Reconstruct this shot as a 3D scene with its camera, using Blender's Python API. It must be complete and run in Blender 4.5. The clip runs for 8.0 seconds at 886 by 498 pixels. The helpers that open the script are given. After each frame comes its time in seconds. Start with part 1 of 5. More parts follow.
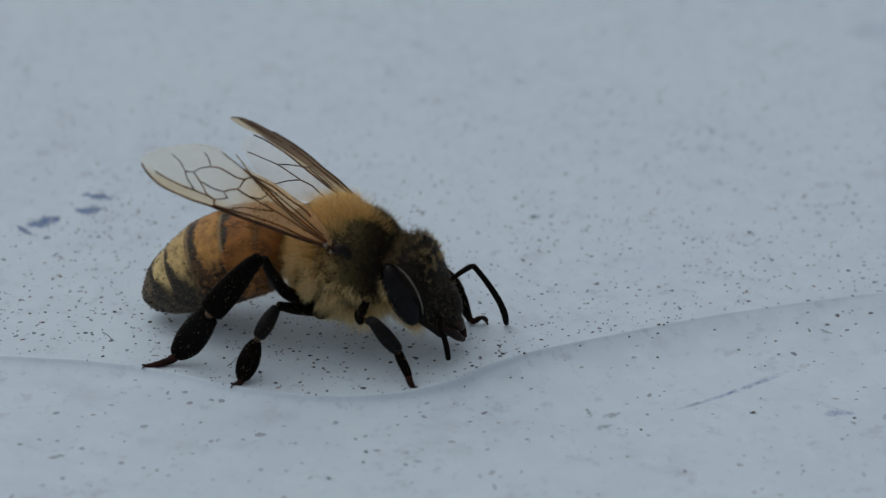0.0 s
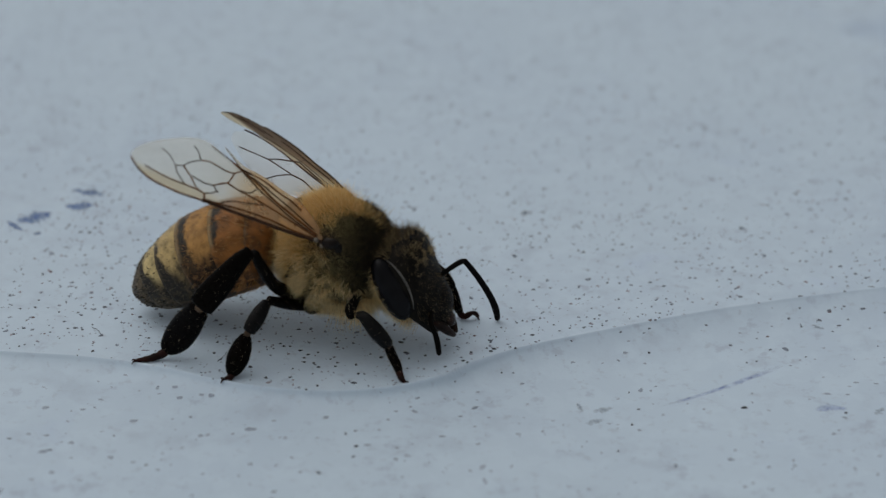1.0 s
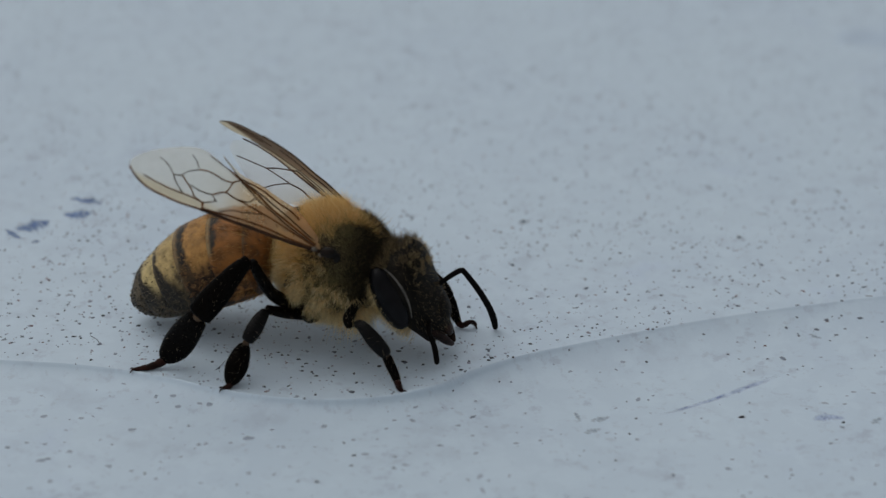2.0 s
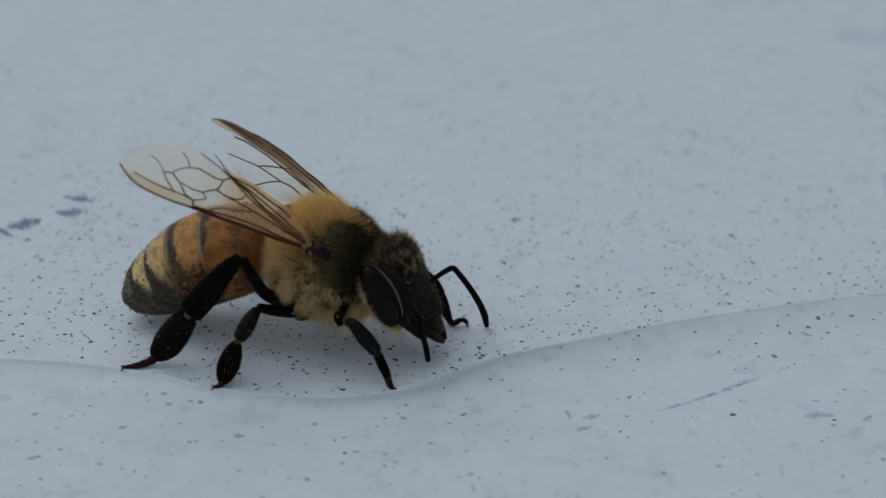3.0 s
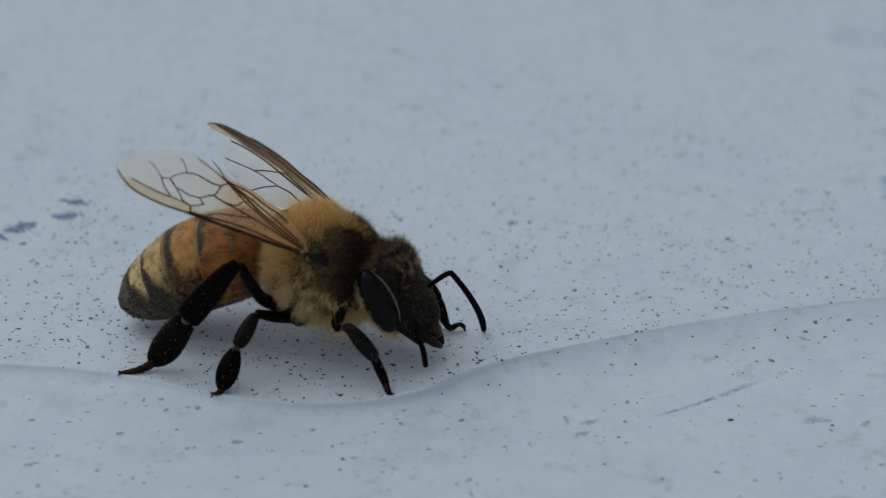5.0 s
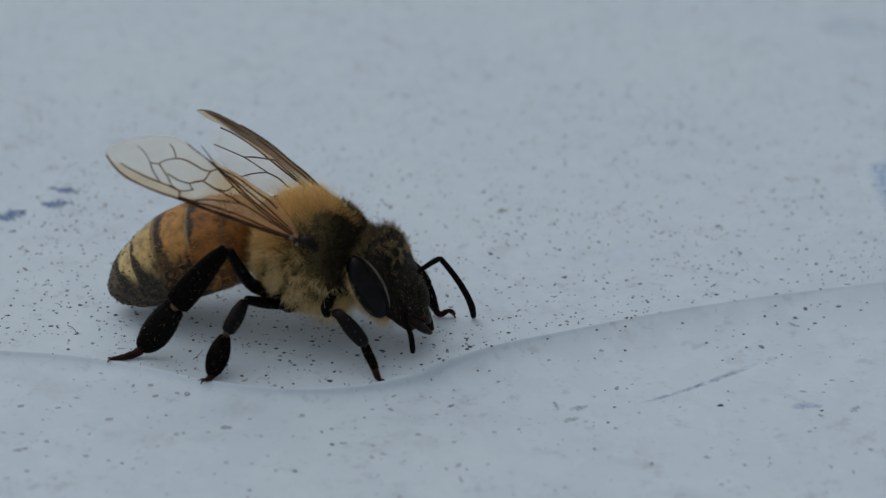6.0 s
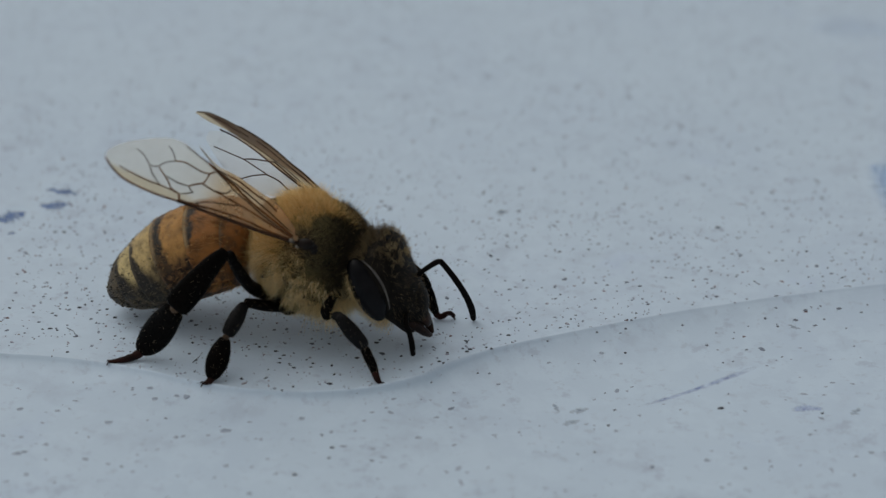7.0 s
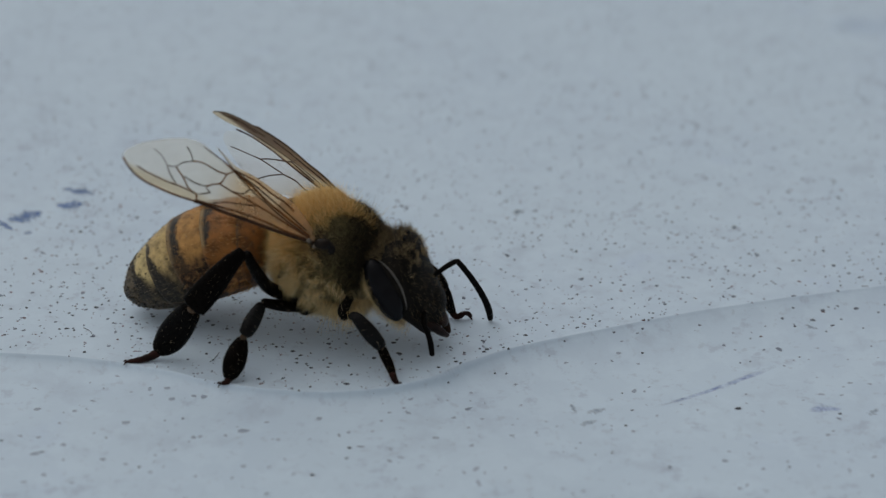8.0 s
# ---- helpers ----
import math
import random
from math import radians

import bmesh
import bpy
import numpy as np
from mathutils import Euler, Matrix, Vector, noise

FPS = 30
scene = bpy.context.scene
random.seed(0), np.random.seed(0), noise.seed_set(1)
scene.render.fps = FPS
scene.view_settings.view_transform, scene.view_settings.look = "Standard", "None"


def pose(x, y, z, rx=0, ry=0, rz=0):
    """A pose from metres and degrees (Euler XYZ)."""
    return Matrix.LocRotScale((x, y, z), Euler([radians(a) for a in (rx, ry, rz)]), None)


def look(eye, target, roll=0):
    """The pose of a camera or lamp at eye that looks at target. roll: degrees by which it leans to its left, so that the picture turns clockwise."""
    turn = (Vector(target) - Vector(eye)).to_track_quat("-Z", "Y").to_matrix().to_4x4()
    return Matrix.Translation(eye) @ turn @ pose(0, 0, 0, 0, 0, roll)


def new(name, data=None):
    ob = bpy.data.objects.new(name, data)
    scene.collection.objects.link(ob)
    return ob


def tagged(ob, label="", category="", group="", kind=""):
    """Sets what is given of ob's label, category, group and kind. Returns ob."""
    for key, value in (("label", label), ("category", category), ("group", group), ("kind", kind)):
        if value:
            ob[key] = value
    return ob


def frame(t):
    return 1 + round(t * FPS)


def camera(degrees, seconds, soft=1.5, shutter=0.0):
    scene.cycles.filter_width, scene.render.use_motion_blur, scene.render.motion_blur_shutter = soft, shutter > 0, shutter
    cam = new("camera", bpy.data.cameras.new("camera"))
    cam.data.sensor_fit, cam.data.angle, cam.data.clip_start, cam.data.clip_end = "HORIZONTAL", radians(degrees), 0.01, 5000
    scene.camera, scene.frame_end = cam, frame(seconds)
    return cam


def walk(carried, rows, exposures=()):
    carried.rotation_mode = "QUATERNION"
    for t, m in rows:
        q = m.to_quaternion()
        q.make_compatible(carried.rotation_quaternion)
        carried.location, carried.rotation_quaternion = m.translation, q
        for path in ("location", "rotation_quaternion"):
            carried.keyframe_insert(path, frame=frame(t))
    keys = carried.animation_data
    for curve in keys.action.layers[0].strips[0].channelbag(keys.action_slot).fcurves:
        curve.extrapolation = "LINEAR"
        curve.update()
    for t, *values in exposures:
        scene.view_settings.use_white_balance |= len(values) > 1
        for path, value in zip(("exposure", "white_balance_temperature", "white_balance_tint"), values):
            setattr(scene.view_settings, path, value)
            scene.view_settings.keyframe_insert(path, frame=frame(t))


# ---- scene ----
U = 0.00108     # one modelling unit, in metres: a little over a millimetre
cam = camera(20, 8.0, soft=1.4)
cam.data.dof.use_dof = True
cam.data.dof.focus_distance = 81.4 * U
cam.data.dof.aperture_fstop = 64
CAM = [
    (0.0, -0.342, -76.937, 41.507, 61.6703, 0.1222, 0.1602),
    (0.5, 0.110, -77.140, 41.150, 61.8798, 0.1500, 0.2335),
    (1.0, -0.121, -76.971, 41.028, 61.8607, 0.0675, 0.1318),
    (1.5, -0.255, -76.980, 41.236, 61.9310, -0.0168, 0.0957),
    (3.0, 0.123, -77.020, 41.131, 61.9699, -0.0099, 0.0862),
    (3.5, 0.000, -76.977, 40.929, 62.0000, 0.0000, 0.0000),
    (4.0, -0.345, -76.769, 41.310, 61.8137, -0.0578, -0.0669),
    (5.5, -0.099, -76.679, 41.534, 61.7201, -0.1300, -0.2433),
    (6.0, -0.044, -76.900, 41.049, 61.7766, -0.1461, -0.3108),
    (6.5, -0.064, -76.943, 40.853, 61.7616, -0.1538, -0.3866),
    (7.0, -0.133, -76.665, 41.187, 61.6654, -0.1672, -0.3748),
    (7.5, -0.180, -76.605, 41.136, 61.5611, -0.0632, -0.2591),
    (8.0, -0.402, -76.557, 41.274, 61.5748, -0.0754, -0.2010),
]
walk(cam, [(t, pose(x * U, y * U, z * U, a, b, c)) for t, x, y, z, a, b, c in CAM],
     exposures=[(0.0, -0.855, 6500, 10), (8.0, -0.855, 6500, 10)])

# ---- world and light: a dull, overcast sky ----
SUN_EL, SUN_AZ = radians(64), radians(-65)
world = bpy.data.worlds.new("overcast_sky")
scene.world = world
world.use_nodes = True
wn = world.node_tree
sky = wn.nodes.new("ShaderNodeTexSky")
sky.sky_type = "NISHITA"
sky.sun_disc = False
sky.sun_elevation, sky.sun_rotation = SUN_EL, SUN_AZ
sky.air_density, sky.dust_density, sky.ozone_density = 1.0, 2.5, 1.0
cloud = wn.nodes.new("ShaderNodeHueSaturation")     # cloud cover greys the sky
cloud.inputs["Saturation"].default_value = 0.08
wn.links.new(sky.outputs["Color"], cloud.inputs["Color"])
wn.links.new(cloud.outputs["Color"], wn.nodes["Background"].inputs["Color"])
wn.nodes["Background"].inputs["Strength"].default_value = 0.15
sun = new("sun", bpy.data.lights.new("sun", "SUN"))
sun.data.energy, sun.data.angle, sun.data.color = 1.0, radians(80), (1.0, 0.985, 0.96)
way = Vector((math.sin(SUN_AZ) * math.cos(SUN_EL), math.cos(SUN_AZ) * math.cos(SUN_EL), math.sin(SUN_EL)))
sun.matrix_world = look(way * 2, (0, 0, 0))


# ---- materials ----
class Mat:
    """A small node builder. Noise scales are per modelling unit."""

    def __init__(self, name, rough=0.5, spec=0.5):
        self.m = bpy.data.materials.new(name)
        self.m.use_nodes = True
        self.t = self.m.node_tree
        self.b = self.t.nodes["Principled BSDF"]
        self.b.inputs["Roughness"].default_value = rough
        self.b.inputs["Specular IOR Level"].default_value = spec
        co = self.t.nodes.new("ShaderNodeTexCoord")
        mp = self.t.nodes.new("ShaderNodeMapping")
        mp.inputs["Scale"].default_value = (1 / U,) * 3
        self.link(co.outputs["Object"], mp.inputs["Vector"])
        self.co = mp.outputs["Vector"]
        self.uv = co.outputs["UV"]

    def link(self, a, b):
        self.t.links.new(a, b)

    def noise(self, scale, detail=4, rough=0.55, vec=None):
        n = self.t.nodes.new("ShaderNodeTexNoise")
        n.inputs["Scale"].default_value, n.inputs["Detail"].default_value = scale, detail
        n.inputs["Roughness"].default_value = rough
        self.link(vec or self.co, n.inputs["Vector"])
        return n.outputs["Fac"]

    def ramp(self, fac, stops):
        r = self.t.nodes.new("ShaderNodeValToRGB")
        els = r.color_ramp.elements
        while len(els) < len(stops):
            els.new(0.5)
        for e, (p, c) in zip(els, stops):
            e.position, e.color = p, (*c, 1) if len(c) == 3 else c
        self.link(fac, r.inputs["Fac"])
        return r.outputs["Color"]

    def mix(self, fac, a, b):
        n = self.t.nodes.new("ShaderNodeMix")
        n.data_type = "RGBA"
        for s, v in ((n.inputs[0], fac), (n.inputs[6], a), (n.inputs[7], b)):
            if isinstance(v, (int, float)):
                s.default_value = v
            elif isinstance(v, tuple):
                s.default_value = (*v, 1)
            else:
                self.link(v, s)
        return n.outputs[2]

    def math(self, op, a, b=0.0, c=0.0):
        n = self.t.nodes.new("ShaderNodeMath")
        n.operation = op
        for s, v in zip(n.inputs, (a, b, c)):
            if isinstance(v, (int, float)):
                s.default_value = v
            else:
                self.link(v, s)
        return n.outputs[0]

    def step(self, v, lo, hi):
        n = self.t.nodes.new("ShaderNodeMapRange")
        n.interpolation_type = "SMOOTHSTEP"
        n.inputs["From Min"].default_value, n.inputs["From Max"].default_value = lo, hi
        self.link(v, n.inputs["Value"])
        return n.outputs["Result"]

    def color(self, c):
        if isinstance(c, tuple):
            self.b.inputs["Base Color"].default_value = (*c, 1)
        else:
            self.link(c, self.b.inputs["Base Color"])
        return self

    def bump(self, fac, depth, strength=0.6):
        n = self.t.nodes.new("ShaderNodeBump")
        n.inputs["Distance"].default_value = depth * U
        n.inputs["Strength"].default_value = strength
        self.link(fac, n.inputs["Height"])
        self.link(n.outputs["Normal"], self.b.inputs["Normal"])
        return self

    def roughness(self, fac, lo, hi):
        n = self.t.nodes.new("ShaderNodeMapRange")
        n.inputs["To Min"].default_value, n.inputs["To Max"].default_value = lo, hi
        self.link(fac, n.inputs["Value"])
        self.link(n.outputs["Result"], self.b.inputs["Roughness"])
        return self

    def island(self):
        return self.t.nodes.new("ShaderNodeNewGeometry").outputs["Random Per Island"]


def chitin(name, dark, light, rough_lo, rough_hi, spec=0.5):
    m = Mat(name, spec=spec)
    n = m.noise(3.0)
    m.color(m.ramp(n, [(0.3, dark), (0.7, light)]))
    m.roughness(m.noise(9.0), rough_lo, rough_hi)
    return m.bump(m.noise(22.0, 2), 0.03, 0.5).m


def hair_mat(name, stops):
    m = Mat(name, 0.55, 0.3)
    c = m.ramp(m.island(), stops)
    m.color(c)
    tr = m.t.nodes.new("ShaderNodeBsdfTranslucent")
    m.link(c, tr.inputs["Color"])
    mx = m.t.nodes.new("ShaderNodeMixShader")
    mx.inputs["Fac"].default_value = 0.4
    m.link(m.b.outputs[0], mx.inputs[1])
    m.link(tr.outputs[0], mx.inputs[2])
    m.link(mx.outputs[0], m.t.nodes["Material Output"].inputs["Surface"])
    return m.m


LEG = chitin("black_leg_chitin", (0.0012, 0.001, 0.0008), (0.0035, 0.0026, 0.002), 0.2, 0.36, 0.03)
LEG_SHEEN = chitin("dark_grey_glossy_leg_chitin", (0.0012, 0.0012, 0.0013), (0.004, 0.004, 0.0043), 0.24, 0.34, 0.11)
TARSUS = chitin("red_brown_tarsus_chitin", (0.006, 0.002, 0.0014), (0.03, 0.008, 0.005), 0.35, 0.5, 0.1)
HEAD = chitin("black_head_chitin", (0.003, 0.0025, 0.002), (0.014, 0.0115, 0.0085), 0.4, 0.6, 0.06)
THORAX = chitin("brown_black_thorax_chitin", (0.012, 0.009, 0.005), (0.045, 0.032, 0.017), 0.45, 0.7, 0.1)
ANTENNA = chitin("black_antenna_chitin", (0.0018, 0.0015, 0.0012), (0.005, 0.0036, 0.003), 0.4, 0.6, 0.04)
TEGULA = chitin("dark_brown_tegula_chitin", (0.003, 0.002, 0.0016), (0.013, 0.008, 0.005), 0.18, 0.32, 0.12)
JOINT = chitin("pale_brown_joint_skin", (0.03, 0.018, 0.010), (0.10, 0.062, 0.034), 0.4, 0.6, 0.2)
RIM = chitin("grey_eye_rim", (0.04, 0.036, 0.03), (0.12, 0.11, 0.095), 0.3, 0.5)
MANDIBLE = chitin("dark_red_brown_mandible", (0.004, 0.0022, 0.0016), (0.028, 0.011, 0.0065), 0.22, 0.4, 0.14)

HAIR_BACK = hair_mat("golden_brown_hair", [(0.0, (0.58, 0.37, 0.12)), (0.5, (0.95, 0.67, 0.27)), (1.0, (1.0, 0.87, 0.51))])
HAIR_SIDE = hair_mat("pale_tan_hair", [(0.0, (0.34, 0.25, 0.10)), (0.45, (0.90, 0.70, 0.36)), (0.8, (1.0, 0.83, 0.48)), (1.0, (1.0, 0.94, 0.68))])
HAIR_DARK = hair_mat("dark_brown_hair", [(0.0, (0.03, 0.02, 0.012)), (0.55, (0.15, 0.105, 0.05)), (0.85, (0.28, 0.21, 0.105)), (1.0, (0.42, 0.33, 0.18))])
HAIR_GREY = hair_mat("grey_brown_hair", [(0.0, (0.07, 0.055, 0.035)), (0.5, (0.24, 0.195, 0.125)), (1.0, (0.5, 0.42, 0.29))])
HAIR_BROW = hair_mat("tan_brown_hair", [(0.0, (0.26, 0.195, 0.10)), (0.5, (0.52, 0.40, 0.22)), (1.0, (0.80, 0.66, 0.41))])
HAIR_BLACK = hair_mat("blackish_olive_hair", [(0.0, (0.20, 0.168, 0.075)), (0.55, (0.33, 0.277, 0.128)), (1.0, (0.52, 0.435, 0.215))])
HAIR_COLLAR = hair_mat("brown_collar_hair", [(0.0, (0.03, 0.021, 0.010)), (0.5, (0.20, 0.135, 0.055)), (1.0, (0.62, 0.45, 0.21))])
# near-black: colours in the shade behind the head; also used for dirt crumbs
NAPE_SHADE_AND_CRUMB = hair_mat("black_nape_shade_and_crumb", [(0.0, (0.006, 0.005, 0.003)), (0.6, (0.022, 0.017, 0.010)), (1.0, (0.07, 0.055, 0.03))])
HAIR_ORANGE = hair_mat("orange_brown_hair", [(0.0, (0.20, 0.08, 0.02)), (0.6, (0.42, 0.20, 0.055)), (1.0, (0.75, 0.50, 0.20))])


POLLEN = hair_mat("pale_pollen", [(0.0, (0.12, 0.105, 0.08)), (0.6, (0.26, 0.24, 0.20)), (1.0, (0.55, 0.52, 0.47))])


def eye_mat():
    m = Mat("glossy_black_eye", 0.22, 0.10)
    v = m.t.nodes.new("ShaderNodeTexVoronoi")
    v.inputs["Scale"].default_value = 26.0
    m.link(m.co, v.inputs["Vector"])
    m.color(m.ramp(m.noise(1.5), [(0.3, (0.003, 0.003, 0.004)), (0.8, (0.009, 0.009, 0.010))]))
    return m.bump(v.outputs["Distance"], 0.02, 0.25).m


EYE = eye_mat()


def tergite_mat(name, front, band, belly, band_from, band_low, belly_from, grime=0.0, flare=0.25, rim=0.0):
    """u runs from a segment's front to its rear edge, v from the back (0) to the belly (1)."""
    m = Mat(name, 0.42, 0.2)
    sp = m.t.nodes.new("ShaderNodeSeparateXYZ")
    m.link(m.uv, sp.inputs[0])
    ragged = m.math("MULTIPLY_ADD", m.noise(6.0, 3, 0.6), 0.24, -0.12)
    wob = m.math("ADD", m.math("MULTIPLY_ADD", m.noise(1.7, 3), 0.5, -0.25), ragged)
    v = m.math("ADD", sp.outputs["Y"], m.math("MULTIPLY_ADD", m.noise(1.6, 3), 0.44, -0.22))
    u = m.math("ADD", m.math("ADD", sp.outputs["X"], wob), m.math("MULTIPLY", m.math("SUBTRACT", sp.outputs["Y"], 0.28), flare))
    skin = m.mix(m.step(m.noise(2.2, 4, 0.5), 0.35, 0.75), front, tuple(c * 0.5 for c in front))
    under = m.mix(m.step(m.noise(3.4, 5, 0.7), 0.42, 0.56), tuple(c * 1.7 for c in belly), tuple(c * 0.25 for c in belly))
    skin = m.mix(m.step(v, belly_from, belly_from + 0.16), skin, under)
    blot = m.math("MULTIPLY", m.step(m.noise(4.5, 4, 0.6), 0.50, 0.66), grime)
    skin = m.mix(blot, skin, (0.045, 0.034, 0.02))
    on = m.math("MULTIPLY", m.step(u, band_from, band_from + 0.14), m.math("SUBTRACT", 1.0, m.step(v, band_low, band_low + 0.12)))
    dull = m.mix(m.math("MULTIPLY", m.step(m.noise(8.0, 5, 0.7), 0.46, 0.66), 0.75), band, (0.085, 0.066, 0.04))
    c = m.mix(on, skin, dull)
    c = m.mix(m.math("MULTIPLY", m.step(m.noise(4.6, 3, 0.6), 0.60, 0.67), m.math("MULTIPLY_ADD", m.step(v, 0.25, 0.5), 0.5, 0.3)), c, (0.022, 0.016, 0.010))     # dark flecks
    edge = m.math("MULTIPLY", m.math("MULTIPLY", m.step(sp.outputs["X"], 0.86, 0.97), m.math("SUBTRACT", 1.0, m.step(v, 0.3, 0.44))), rim)
    m.color(m.mix(edge, c, (0.34, 0.23, 0.11)))
    m.roughness(m.noise(12.0), 0.32, 0.55)
    return m.bump(m.noise(26.0, 3), 0.03, 0.5).m


BLACK = (0.016, 0.013, 0.010)
SEG_FRONT = tergite_mat("brown_orange_tergite", (0.23, 0.09, 0.022), (0.06, 0.024, 0.008), (0.19, 0.078, 0.024), 0.86, 0.45, 0.6, 0.7, -0.2, 0.2)
SEG_ORANGE = tergite_mat("orange_tergite", (0.28, 0.112, 0.025), BLACK, (0.23, 0.10, 0.03), 0.74, 0.29, 0.44, 0.3, -0.3, 0.8)
SEG_MID = tergite_mat("tan_orange_tergite", (0.44, 0.23, 0.068), BLACK, (0.085, 0.042, 0.016), 0.62, 0.35, 0.31, 0.2, 0.1, 0.7)
SEG_TAN = tergite_mat("tan_banded_tergite", (0.56, 0.40, 0.17), BLACK, (0.055, 0.038, 0.019), 0.64, 0.5, 0.28, 0.2, 1.1, 0.15)
SEG_PALE = tergite_mat("pale_banded_tergite", (0.62, 0.48, 0.22), BLACK, (0.06, 0.044, 0.024), 0.62, 0.5, 0.29, 0.2, 0.6)
SEG_TAIL = tergite_mat("grey_brown_tail_tergite", (0.12, 0.09, 0.052), BLACK, (0.05, 0.037, 0.021), 0.58, 0.95, 0.34, 0.9)


def membrane_mat(name, stops, costal, body, root=(0.72, 0.41, 0.20), outer=(0.92, 0.88, 0.77), thin=None, turn_at=(0.2, 0.62), dense=None):
    m = Mat(name, 0.3, 0.2)
    sp = m.t.nodes.new("ShaderNodeSeparateXYZ")
    m.link(m.uv, sp.inputs[0])
    tr = m.t.nodes.new("ShaderNodeBsdfTransparent")
    tint = m.ramp(sp.outputs["X"], stops)
    costa = m.math("SUBTRACT", 1.0, m.step(sp.outputs["Y"], -0.035, 0.0))
    tint = m.mix(m.math("MULTIPLY", costa, m.step(sp.outputs["X"], 0.45, 0.62)) if dense else costa, tint, costal)
    m.link(tint, tr.inputs["Color"])
    m.color(m.mix(m.step(sp.outputs["X"], *turn_at), m.mix(m.noise(3.0), tuple(c * 0.75 for c in root), tuple(c * 1.25 for c in root)), m.mix(m.noise(4.0), tuple(c * 0.95 for c in outer), tuple(c * 1.06 for c in outer))))
    m.bump(m.noise(5.0, 2), 0.04, 0.4)
    mx = m.t.nodes.new("ShaderNodeMixShader")
    if thin is not None:      # thinner and paler away from the front margin
        m.color(m.mix(costa, (0.82, 0.74, 0.56), m.b.inputs["Base Color"].links[0].from_socket))
        m.link(m.math("MULTIPLY_ADD", costa, body - thin, thin), mx.inputs["Fac"])
    elif dense is not None:   # denser towards the root
        m.link(m.math("MULTIPLY_ADD", m.step(sp.outputs["X"], *turn_at), body - dense, dense), mx.inputs["Fac"])
    else:
        mx.inputs["Fac"].default_value = body
    glow = m.t.nodes.new("ShaderNodeBsdfTranslucent")      # daylight shines through the skin
    m.link(m.b.inputs["Base Color"].links[0].from_socket, glow.inputs["Color"])
    half = m.t.nodes.new("ShaderNodeMixShader")
    half.inputs["Fac"].default_value = 0.5
    m.link(m.b.outputs[0], half.inputs[1])
    m.link(glow.outputs[0], half.inputs[2])
    m.link(tr.outputs[0], mx.inputs[1])
    m.link(half.outputs[0], mx.inputs[2])
    m.link(mx.outputs[0], m.t.nodes["Material Output"].inputs["Surface"])
    return m.m


MEMBRANE = membrane_mat("amber_wing_membrane", [(0.0, (0.86, 0.71, 0.53)), (0.40, (0.92, 0.81, 0.65)), (0.54, (0.98, 0.95, 0.89)), (0.66, (1.0, 0.985, 0.95)), (1.0, (1.0, 0.99, 0.965))],
                        (0.92, 0.82, 0.66), 0.27, (0.95, 0.72, 0.47), (1.0, 0.98, 0.90), None, (0.40, 0.55), 0.27)
MEMBRANE_CLEAR = membrane_mat("clear_wing_membrane", [(0.0, (0.93, 0.85, 0.72)), (0.3, (1.0, 0.99, 0.97)), (1.0, (1.0, 0.995, 0.985))], (0.97, 0.93, 0.86), 0.08)
# same skin, browner: light lost through an edge-on wing is put into the colour
MEMBRANE_EDGE_ON = membrane_mat("edge_on_darkened_wing_membrane", [(0.0, (0.86, 0.72, 0.52)), (0.6, (0.92, 0.84, 0.70)), (1.0, (0.9, 0.84, 0.74))], (0.42, 0.33, 0.25), 0.5, (0.62, 0.46, 0.28), (0.36, 0.27, 0.185), 0.4, (0.45, 0.72))
VEIN = chitin("brown_wing_vein", (0.05, 0.019, 0.006), (0.19, 0.08, 0.025), 0.4, 0.6, 0.15)
VEIN_EDGE = chitin("dark_brown_wing_edge_vein", (0.016, 0.007, 0.003), (0.06, 0.025, 0.010), 0.35, 0.5, 0.15)
VEIN_THIN = chitin("grey_brown_wing_vein", (0.022, 0.012, 0.006), (0.075, 0.04, 0.02), 0.4, 0.6, 0.15)


def ground_mat():
    m = Mat("dull_white_paint", 0.5, 0.35)
    big = m.noise(0.10, 3)
    mid = m.noise(0.55, 5, 0.6)
    c = m.mix(m.step(big, 0.35, 0.7), (0.54, 0.652, 0.748), (0.518, 0.627, 0.733))
    c = m.mix(m.math("MULTIPLY", m.step(mid, 0.52, 0.70), 0.45), c, (0.43, 0.505, 0.595))
    c = m.mix(m.math("MULTIPLY", m.step(m.noise(0.9, 4, 0.6), 0.47, 0.62), 0.55), c, (0.575, 0.692, 0.79))     # cleaner paint
    fine = m.noise(2.6, 3, 0.6)
    c = m.mix(m.math("MULTIPLY", m.step(fine, 0.58, 0.72), 0.30), c, (0.335, 0.37, 0.43))
    spot = m.noise(1.25, 4, 0.65)
    c = m.mix(m.math("MULTIPLY", m.step(spot, 0.58, 0.70), 0.42), c, (0.345, 0.395, 0.49))
    blue = m.noise(0.22, 4, 0.6)
    c = m.mix(m.math("MULTIPLY", m.step(blue, 0.62, 0.75), 0.4), c, (0.46, 0.56, 0.72))
    m.color(c)
    m.roughness(mid, 0.42, 0.62)
    h = m.math("ADD", m.math("MULTIPLY", m.noise(1.3, 3), 0.7), m.math("MULTIPLY", m.noise(9.0, 3), 0.12))
    return m.bump(h, 0.06, 0.35).m


GROUND = ground_mat()


def grain_mat(name, stops):
    m = Mat(name, 0.7, 0.3)
    return m.color(m.ramp(m.island(), stops)).m


